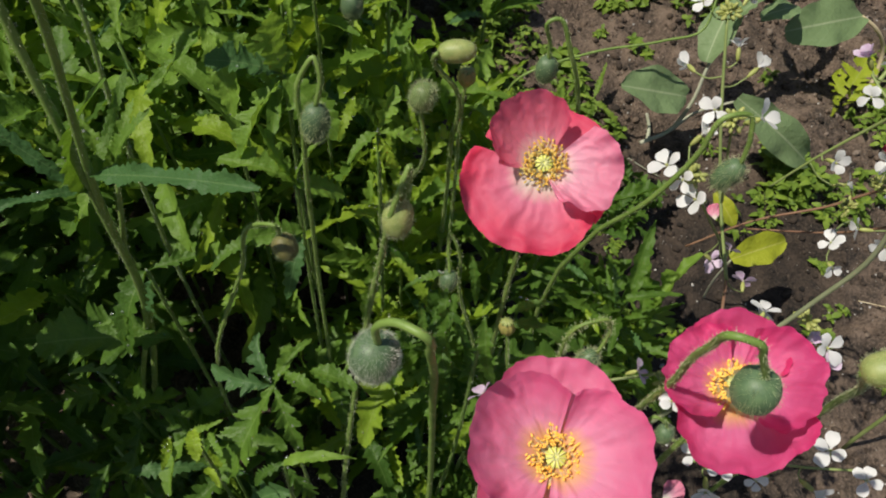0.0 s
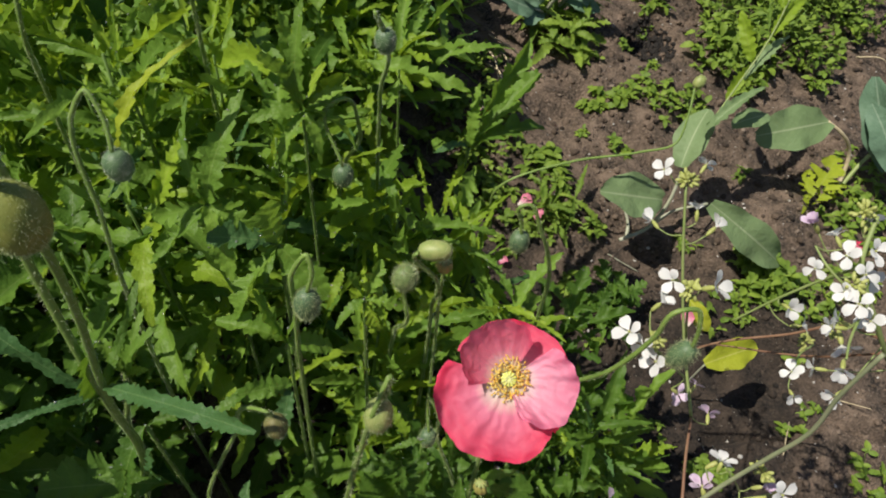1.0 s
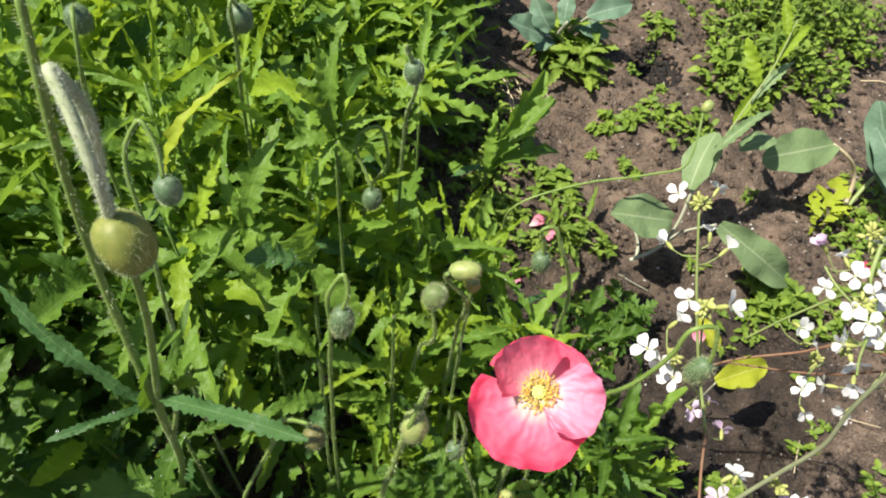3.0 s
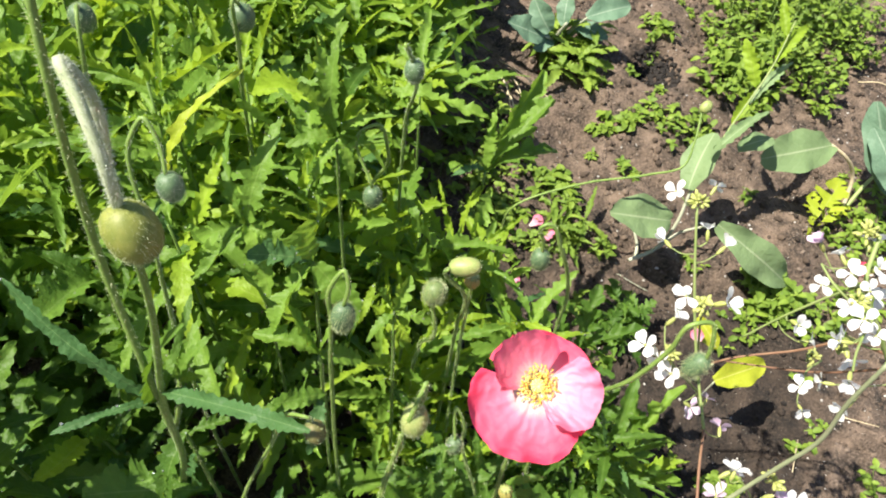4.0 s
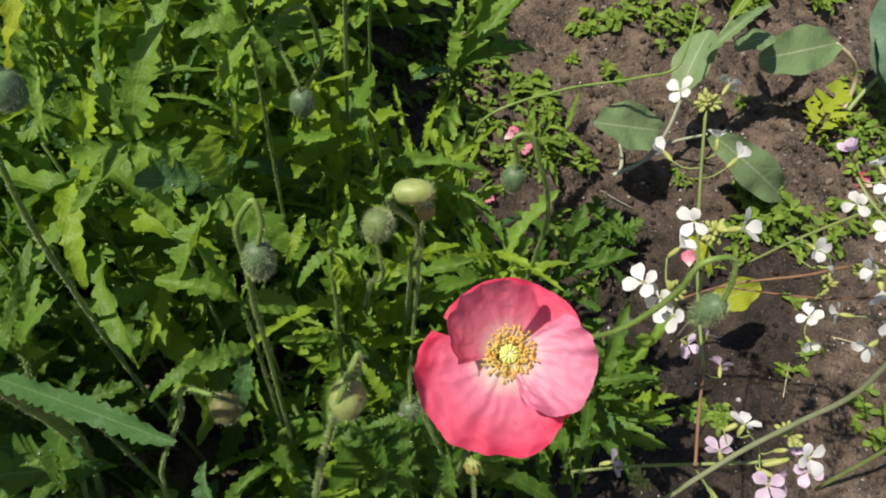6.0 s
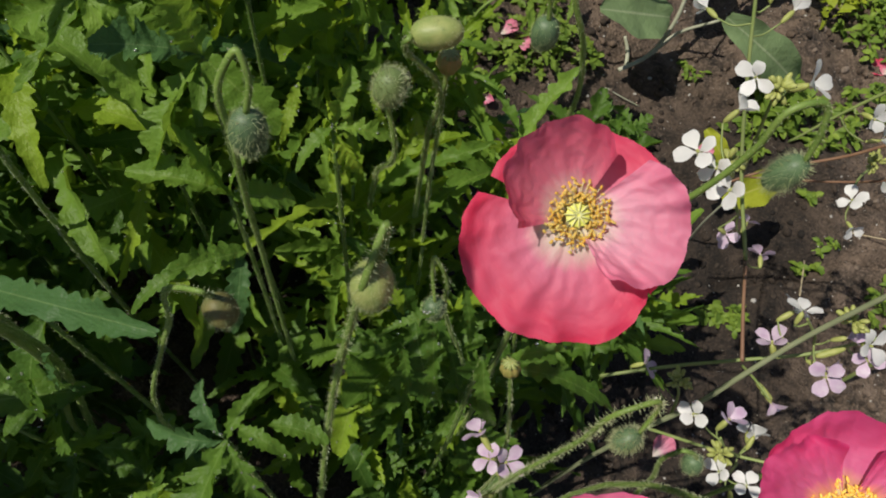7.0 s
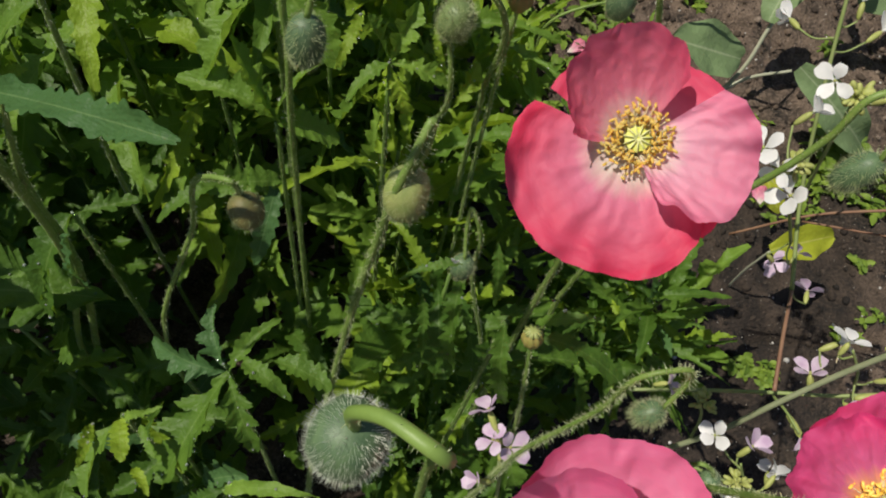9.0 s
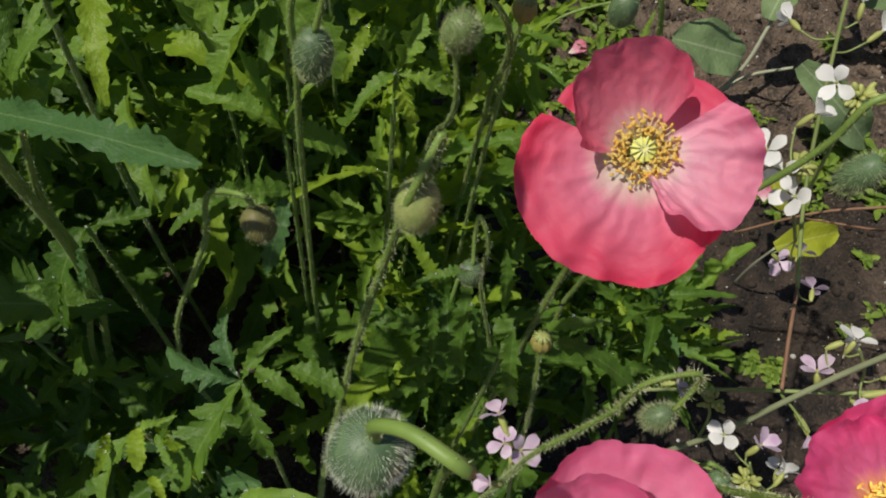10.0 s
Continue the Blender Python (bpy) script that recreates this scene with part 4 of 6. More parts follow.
leaf_spray((0.169, 0.487, 0.560), [
    (None, (0.167, 0.546, 0.621), "toothed", 1, LEAF_MID, 1.3), (None, (0.133, 0.530, 0.613), "toothed", 6, LEAF_MID, 0.8), ((0.127, 0.468, 0.612), (0.156, 0.525, 0.671), "blade", 0, LEAF_YELLOWING, 1.3),
    (None, (0.131, 0.471, 0.542), "lobed", 2, LEAF_MID, 1.0), (None, (0.212, 0.495, 0.523), "lobed", 3, LEAF_MID, 1.0), (None, (0.196, 0.466, 0.510), "broad", 4, LEAF_MID, 1.0), (None, (0.144, 0.443, 0.525), "toothed", 8, LEAF_MID, 0.9)], 82, "poppy plant with broad folded leaves and one yellow leaf")
leaf_spray((0.219, 0.497, 0.533), [
    (None, (0.220, 0.495, 0.584), "broad", 5, LEAF_MID, 1.3), (None, (0.183, 0.466, 0.554), "lobed", 5, LEAF_BLUE, 0.9), (None, (0.263, 0.496, 0.495), "broad", 0, LEAF_MID, 1.5), (None, (0.213, 0.446, 0.494), "lobed", 7, LEAF_MID, 1.0),
    (None, (0.213, 0.468, 0.508), "toothed", 9, LEAF_MID, 0.9)], 83, "poppy plant with broad toothed leaves")
leaf_spray((0.250, 0.821, 0.378), [
    (None, (0.297, 0.905, 0.447), "lobed", 8, LEAF_MID, 0.8), (None, (0.320, 0.894, 0.380), "lobed", 2, LEAF_MID, 0.8), (None, (0.241, 0.853, 0.447), "toothed", 5, LEAF_MID, 1.0), (None, (0.218, 0.791, 0.378), "broad", 6, LEAF_BLUE, 1.0),
    ((0.261, 0.820, 0.356), (0.269, 0.744, 0.341), "lobed", 5, LEAF_MID, 0.8), ((0.256, 0.829, 0.420), (0.277, 0.896, 0.489), "lobed", 9, LEAF_MID, 0.7), ((0.253, 0.830, 0.350), (0.240, 0.790, 0.285), "toothed", 2, LEAF_YOUNG, 1.0), ((0.226, 0.822, 0.362), (0.196, 0.836, 0.352), "broad", 7, LEAF_MID, 1.4)], 84, "green poppy plant leaning out over the soil")
leaf_spray((0.248, 0.454, 0.480), [
    (None, (0.198, 0.439, 0.495), "lobed", 1, LEAF_MID, 0.9), (None, (0.218, 0.462, 0.517), "lobed", 4, LEAF_MID, 0.9), (None, (0.263, 0.479, 0.512), "broad", 2, LEAF_MID, 0.8), (None, (0.273, 0.476, 0.459), "broad", 0, LEAF_MID, 1.6),
    ((0.261, 0.438, 0.454), (0.231, 0.405, 0.464), "broad", 5, LEAF, 1.1), ((0.239, 0.411, 0.463), (0.222, 0.382, 0.451), "broad", 3, LEAF, 0.9), ((0.260, 0.434, 0.454), (0.265, 0.401, 0.417), "broad", 6, LEAF_BLUE, 0.9),
    ((0.253, 0.421, 0.463), (0.251, 0.432, 0.486), "toothed", 5, LEAF, 0.8)], 85, "poppy plant with broad water-beaded leaves")
# sunlight on this plant is put into its lighter leaf colours
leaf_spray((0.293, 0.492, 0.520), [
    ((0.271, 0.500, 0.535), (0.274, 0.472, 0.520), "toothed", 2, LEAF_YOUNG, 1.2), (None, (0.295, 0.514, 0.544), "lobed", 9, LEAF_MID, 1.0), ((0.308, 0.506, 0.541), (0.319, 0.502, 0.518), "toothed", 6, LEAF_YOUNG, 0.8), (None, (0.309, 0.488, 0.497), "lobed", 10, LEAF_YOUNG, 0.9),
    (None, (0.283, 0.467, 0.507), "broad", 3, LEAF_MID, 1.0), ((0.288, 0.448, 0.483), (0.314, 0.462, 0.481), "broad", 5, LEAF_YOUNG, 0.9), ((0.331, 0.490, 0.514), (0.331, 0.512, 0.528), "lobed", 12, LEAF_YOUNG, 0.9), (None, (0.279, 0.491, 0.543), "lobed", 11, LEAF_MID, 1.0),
    (None, (0.323, 0.506, 0.508), "lobed", 3, LEAF_MID, 0.9)], 89, "sunlit poppy plant with light green leaves")
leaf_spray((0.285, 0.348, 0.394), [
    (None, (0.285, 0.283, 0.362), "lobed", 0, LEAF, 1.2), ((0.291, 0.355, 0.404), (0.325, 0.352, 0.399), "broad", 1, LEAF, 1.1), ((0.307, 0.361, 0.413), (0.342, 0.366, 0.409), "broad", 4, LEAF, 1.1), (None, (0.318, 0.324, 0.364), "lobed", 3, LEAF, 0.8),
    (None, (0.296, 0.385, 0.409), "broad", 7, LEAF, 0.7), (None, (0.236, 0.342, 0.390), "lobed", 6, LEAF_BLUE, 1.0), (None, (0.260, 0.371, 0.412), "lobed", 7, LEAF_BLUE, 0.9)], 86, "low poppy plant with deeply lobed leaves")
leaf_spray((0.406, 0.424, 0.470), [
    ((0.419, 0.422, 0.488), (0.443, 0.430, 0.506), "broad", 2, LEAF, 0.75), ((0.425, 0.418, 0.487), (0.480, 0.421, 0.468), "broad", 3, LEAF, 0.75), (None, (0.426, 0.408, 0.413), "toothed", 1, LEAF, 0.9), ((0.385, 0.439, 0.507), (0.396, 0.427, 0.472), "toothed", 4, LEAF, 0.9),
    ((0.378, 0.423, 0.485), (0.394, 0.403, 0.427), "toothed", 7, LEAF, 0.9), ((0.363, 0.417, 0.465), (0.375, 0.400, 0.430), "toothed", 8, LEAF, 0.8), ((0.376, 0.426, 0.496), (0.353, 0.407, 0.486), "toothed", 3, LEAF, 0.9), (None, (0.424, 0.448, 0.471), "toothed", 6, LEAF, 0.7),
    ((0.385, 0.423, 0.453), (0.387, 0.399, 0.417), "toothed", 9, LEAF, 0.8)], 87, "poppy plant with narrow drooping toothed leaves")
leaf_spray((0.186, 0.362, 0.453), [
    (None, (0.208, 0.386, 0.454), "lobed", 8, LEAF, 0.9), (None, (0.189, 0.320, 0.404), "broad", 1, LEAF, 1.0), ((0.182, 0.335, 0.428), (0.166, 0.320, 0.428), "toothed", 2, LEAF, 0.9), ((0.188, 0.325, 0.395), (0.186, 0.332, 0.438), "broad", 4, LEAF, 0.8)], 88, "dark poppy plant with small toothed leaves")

# yellow-green leaf tones carry the sunlight on this low plant
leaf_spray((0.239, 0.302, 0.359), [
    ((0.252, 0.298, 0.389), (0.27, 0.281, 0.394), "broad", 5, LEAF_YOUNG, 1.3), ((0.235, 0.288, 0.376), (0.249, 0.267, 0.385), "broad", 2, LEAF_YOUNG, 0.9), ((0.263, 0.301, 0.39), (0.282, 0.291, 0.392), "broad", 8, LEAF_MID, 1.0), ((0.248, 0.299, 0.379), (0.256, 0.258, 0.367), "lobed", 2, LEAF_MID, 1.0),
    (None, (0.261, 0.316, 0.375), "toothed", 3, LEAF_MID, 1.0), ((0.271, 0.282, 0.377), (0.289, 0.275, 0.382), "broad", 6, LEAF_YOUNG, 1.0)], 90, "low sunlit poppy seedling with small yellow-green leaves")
leaf_spray((0.334, 0.294, 0.443), [
    (None, (0.371, 0.313, 0.459), "blade", 1, LEAF_MID, 1.8), (None, (0.318, 0.28, 0.415), "toothed", 6, LEAF, 1.0), (None, (0.354, 0.292, 0.415), "lobed", 9, LEAF, 0.9)], 91, "poppy plant with one pale curled leaf")
leaf_spray((0.168, 0.793, 0.490), [
    ((0.140, 0.758, 0.497), (0.255, 0.784, 0.485), "toothed", 0, LEAF_MID, 0.7), ((0.205, 0.806, 0.490), (0.275, 0.851, 0.505), "toothed", 2, LEAF_MID, 0.8), (None, (0.128, 0.814, 0.518), "toothed", 5, LEAF_MID, 1.1), (None, (0.170, 0.863, 0.518), "toothed", 7, LEAF_MID, 0.9),
    (None, (0.139, 0.872, 0.534), "toothed", 9, LEAF_MID, 0.8), (None, (0.188, 0.907, 0.522), "toothed", 11, LEAF, 0.7), (None, (0.200, 0.810, 0.521), "lobed", 1, LEAF_YOUNG, 0.8), (None, (0.139, 0.781, 0.515), "toothed", 3, LEAF_YOUNG, 0.9),
    ((0.170, 0.790, 0.470), (0.171, 0.763, 0.446), "lobed", 4, LEAF_MID, 0.9), ((0.170, 0.790, 0.460), (0.202, 0.774, 0.449), "toothed", 6, LEAF_MID, 0.9)], 92, "upright poppy plant with long narrow spreading leaves")

# ---- the poppy bed ----


def plant_height(x, y, rng):
    h = float(np.interp(y, [0.24, 0.3, 0.36, 0.45, 0.55, 0.75, 0.95, 1.2, 1.6], [0.29, 0.32, 0.37, 0.47, 0.54, 0.48, 0.36, 0.27, 0.27]))
    # tall plants out of view, added to shade the near bed
    if x < 0.10 and 0.225 < y < 0.345:
        h = 0.74
    elif y < 0.22:
        # another unseen tall strip, added to cast shade over the low plants
        h = 0.70 if -0.2 < x < 0.09 and y > 0.1 else 0.34 if x < 0.0 else 0.22
    if 0.1 < x < 0.38 and 0.44 < y < 0.56:
        h *= 0.88
    h -= (0.20 if y < 0.6 else 0.21 if y < 0.9 else 0.06) * max(0.0, 1 - (edge_x(y) - x) / 0.18)
    if x < -0.28 and y > 0.4:
        h *= 0.65
    return h * rng.uniform(0.82, 1.08)


def plant_leaves(height, rng, count, size=1.0, sunned=0.0, shoot=False, bluish=0.13):
    """Feet, ways, lengths and kinds of a poppy plant's leaves, from the bottom up."""
    out = []
    style = rng.choice((["toothed", "toothed", "lobed"], ["toothed", "toothed", "broad"], ["lobed", "lobed", "toothed"], ["toothed", "toothed", "toothed", "lobed"]))
    if sunned > 0.9:
        style = rng.choice((["toothed", "toothed", "lobed"], ["toothed"], ["lobed", "toothed", "toothed", "broad"]))
    young = min(1.4, rng.random() + sunned)
    for k in range(count):
        t = (k + 0.5) / count
        zed = height * (0.2 + 0.8 * t ** 0.75)
        az = k * 2.4 + rng.uniform(-0.6, 0.6)
        el = rng.uniform(-0.5, 0.9) + 0.5 * t ** 2 if sunned else rng.uniform(-0.9, 1.15) + 0.3 * t ** 2
        if shoot:
            el = rng.uniform(0.35, 0.95) + 0.35 * t
        way = Vector((math.cos(az) * math.cos(el), math.sin(az) * math.cos(el), math.sin(el)))
        length = (0.128 - 0.055 * t) * rng.uniform(0.5, 1.4) * size * (1.0 if sunned else 0.86)
        lean = Vector((rng.uniform(-0.012, 0.012), rng.uniform(-0.012, 0.012), zed))
        mat = LEAF_YOUNG if rng.random() < (0.05 + 0.34 * t * young if sunned else 0.10 * t) else LEAF_BLUE if rng.random() < bluish else LEAF_MID if rng.random() < sunned else LEAF
        out.append((lean, way, length, rng.choice(style), rng.randrange(40), mat, rng.uniform(-45, 45)))
    return out


def poppy_plant(x, y, height, seed, near, size=1.0):
    rng = random.Random(seed)
    base = on_ground(x, y)
    shoot = y > 0.52 and seed % 5 in (0, 2)
    if shoot:
        height *= 1.02
    plant = thing("poppy_plant", base, "upright poppy shoot with narrow toothed leaves" if shoot else "leafy green poppy plant with lobed toothed leaves", "poppy plant", "poppy plants")
    bend = Vector((rng.uniform(-0.03, 0.03), rng.uniform(-0.03, 0.03), 0))
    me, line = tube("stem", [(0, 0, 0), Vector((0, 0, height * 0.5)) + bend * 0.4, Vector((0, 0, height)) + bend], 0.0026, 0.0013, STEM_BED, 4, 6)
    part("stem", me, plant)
    # leaf tone by region: shade in front, sun farther back, put into the colour
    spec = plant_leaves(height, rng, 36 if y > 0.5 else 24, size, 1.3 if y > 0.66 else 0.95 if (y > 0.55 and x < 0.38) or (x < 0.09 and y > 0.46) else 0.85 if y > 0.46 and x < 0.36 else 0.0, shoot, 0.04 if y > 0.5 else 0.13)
    if near:
        for foot, way, length, kind, k, mat, roll in spec:
            foot = foot + bend * (foot.z / height) ** 2
            slim = rng.uniform(0.5, 0.66) if shoot else rng.uniform(0.6, 0.92) if y > 0.5 else 1.0
            part("leaf", leaf_mesh(kind, k, mat), plant, "", leaf_pose(foot, way, min(0.112, length / slim ** 0.6), roll, width=slim))
    else:
        groups = {}
        for foot, way, length, kind, k, mat, roll in spec:
            groups.setdefault(mat.name, (mat, []))[1].append((leaf_pose(foot, way, length * 1.25, roll, width=rng.uniform(0.45, 0.6) if shoot else rng.uniform(0.58, 0.85)), kind, k))
        for mat, items in groups.values():
            verts, faces, uvs = [], [], []
            for lm, kind, k in items:
                v, f, uv = COARSE_LEAVES[kind][k % len(LEAVES[kind])]
                o = len(verts)
                verts += [lm @ q for q in v]
                faces += [tuple(i + o for i in q) for q in f]
                uvs += uv
            part("foliage", mesh_of("foliage", verts, faces, mat, uvs), plant)


def build_bed():
    rng = random.Random(21)
    step = 0.078
    y = -0.1
    seed = 100
    while y < 2.05:
        x = edge_x(y) - rng.uniform(0.0, 0.03)
        while x > (-0.45 if y < 0.25 else -0.6 - 0.35 * y):
            px, py = x + rng.uniform(-0.025, 0.025), y + rng.uniform(-0.025, 0.025)
            near = px > -0.16 and 0.16 < py < 0.95
            gap = 0.10 < px < 0.42 and 0.2 < py < 0.455
            if (not gap or rng.random() < (0.34 if px < 0.25 else 0.42)) and not (px > 0.08 and py < 0.22):
                poppy_plant(px, py, plant_height(px, py, rng) * ((0.85 if py < 0.33 else 0.5) if gap else 1.0), seed, near)
            seed += 1
            x -= step * (1.0 if near else 1.15)
        y += step * (1.0 if y < 1.0 else 1.1)


build_bed()


# smaller poppies that lean out over the soil
for k, top in enumerate(((0.282, 0.734, 0.300), (0.205, 0.702, 0.390), (0.255, 0.670, 0.380), (0.165, 0.760, 0.360), (0.225, 0.640, 0.430), (0.366, 0.646, 0.371), (0.450, 0.657, 0.318), (0.490, 0.618, 0.306), (0.458, 0.575, 0.303), (0.550, 0.667, 0.181), (0.408, 0.472, 0.355), (0.360, 0.453, 0.380), (0.210, 0.296, 0.263), (0.167, 0.314, 0.345), (0.177, 0.264, 0.263), (0.256, 0.298, 0.226))):
    root = below(top)
    poppy_plant(root.x, root.y, top[2] - root.z, 900 + k, True, 0.75)

# dew beads on the leaves near the path
def build_dew():
    rng = random.Random(33)
    datas = []
    bpy.context.view_layer.update()
    for ob in list(scene.objects):
        if ob.type != "MESH" or not ob.name.startswith("leaf") or ob.parent is None:
            continue
        at = ob.matrix_world.translation
        if not (0.0 < at.x < 0.5 and 0.2 < at.y < 0.75) or rng.random() > 0.55:
            continue
        for _ in range(rng.choice((1, 2, 2, 4))):
            v = ob.data.vertices[rng.randrange(len(ob.data.vertices))]
            size = rng.uniform(0.0008, 0.0019)
            datas.append(blob_data(ob.matrix_world @ v.co + Vector((0, 0, size * 0.3)), Vector((0, 0, 1)), size * 0.8, size, 5, 8))
    ob = new("dew_drops", mesh_of("dew_drops", *join(*datas), DEW))
    tagged(ob, "clear dew drops glinting on the poppy leaves", "dew", kind="stuff")


build_dew()

# ---- flowering radishes ----


def radish_petal_data():
    verts, faces, uvs, n = [], [], [], 8
    for i in range(n + 1):
        s = i / n
        half = 0.06 + (0.31 * math.sin(math.pi * min(1, max(0.0, s - 0.2) / 0.8 * 0.82 + 0.02)) ** 0.8 if s > 0.2 else 0.0)
        for j in range(5):
            u = j / 2 - 1
            notch = 0.05 * (1 - abs(u)) if i == n else 0.0
            verts.append(Vector((u * half, s - notch - 0.06 * u * u * s, 0.25 * s - 0.34 * s * s + 0.12 * abs(u) * half)))
            uvs.append((j / 4, s))
    for i in range(n):
        for j in range(4):
            a = i * 5 + j
            faces.append((a, a + 1, a + 6, a + 5))
    return verts, faces, uvs


RP = radish_petal_data()
RADISH_PETALS = {mat.name: mesh_of("petal", RP[0], RP[1], mat, RP[2]) for mat in (WHITE, LILAC)}
RADISH_CALYX = mesh_of("calyx", *join(blob_data(Vector((0, 0, -0.45)), Vector((0, 0, 1)), 1.0, 0.34, 7, 8, 0.3), blob_data(Vector((0, 0, 0.12)), Vector((0, 0, 1)), 0.22, 0.16, 5, 6)), CALYX)


def radish_flower(plant, base, place, facing, size, seed, mat=WHITE, closed=0.0):
    """A flower head on its calyx, with four clawed petals."""
    rng = random.Random(seed)
    m = flower_pose(place, facing, (rng.uniform(-1, 1), rng.uniform(-1, 1), 0.3), base)
    head = part("flower", RADISH_CALYX, plant, "lilac-tinged four-petalled flower" if mat is LILAC else "white four-petalled flower", m @ Matrix.Diagonal((size, size, size, 1)))
    for k in range(4):
        part("petal", RADISH_PETALS[mat.name], head, "", pose(0, 0, 0, 0, 0, 90 * k + rng.uniform(-16, 16)) @ pose(0, 0.05, 0.05, 55 * closed + rng.uniform(-8, 30), 0, 0) @ Matrix.Diagonal((rng.uniform(0.85, 1.1), rng.uniform(0.85, 1.1), 1, 1)))


def bud_tuft(plant, base, place, size, seed, count=16):
    rng = random.Random(seed)
    q = Vector(place) - Vector(base)
    datas = []
    for _ in range(count):
        d = Vector((rng.gauss(0, 1), rng.gauss(0, 1), rng.gauss(0.6, 0.8))).normalized()
        datas.append(blob_data(q + d * size * rng.uniform(0.4, 1.0), d, size * 0.75, size * 0.36, 5, 6))
    part("bud_tuft", mesh_of("flower_buds", *join(*datas), CALYX), plant, "tuft of yellow-green unopened buds")


def radish_plant(label, stems, tufts, flowers, seed, pods=()):
    """stems: material, thick and thin radius, points. Flowers hang on short stalks from the nearest stem."""
    rng = random.Random(seed)
    foot, nxt = Vector(stems[0][3][0]), Vector(stems[0][3][1])
    way = (foot - nxt).normalized() * 0.35 + Vector((0, 0, -1))
    foot = foot + way * ((foot.z - below(foot).z) / -way.z)
    base = below(foot)
    stems[0][3].insert(0, base)
    plant = thing("radish_plant", base, label, "radish plant", "flowering radishes")
    lines = []
    for mat, r0, r1, pts in stems:
        me, line = tube("stem", [Vector(p) - base for p in pts], r0, r1, mat, 8, 8)
        part("stem", me, plant)
        lines += line
    for k, p in enumerate(tufts):
        bud_tuft(plant, base, p, 0.0085, seed * 31 + k, 22)
    for k, (p, mat, closed) in enumerate(flowers):
        q = Vector(p) - base
        root = min(lines, key=lambda v: (v - q - Vector((0, 0, -0.012))).length)
        out = q - root
        facing = Vector((rng.uniform(-1.0, 1.0), rng.uniform(-1.0, 0.5), rng.uniform(0.1, 1.0))) + out.normalized() * (0.6 + closed)
        facing.normalize()
        radish_flower(plant, base, p, facing, 0.0119 * rng.uniform(0.8, 1.15), seed * 57 + k, mat, closed)
        foot = q - facing * 0.0118 * 0.9
        if (foot - root).length > 0.002:
            me, _ = tube("flower_stalk", [root, (root + foot) / 2 - Vector((0, 0, 0.004)), foot], 0.0007, 0.0006, RSTEM, 4, 5)
            part("flower_stalk", me, plant)
    for k, (p, q) in enumerate(pods):
        a, b = Vector(p) - base, Vector(q) - base
        part("seed_pod", mesh_of("seed_pod", *blob_data((a + b) / 2, b - a, (b - a).length, (b - a).length * 0.24, 9, 8, -0.5), CALYX), plant, "plump yellow-green seed pod")


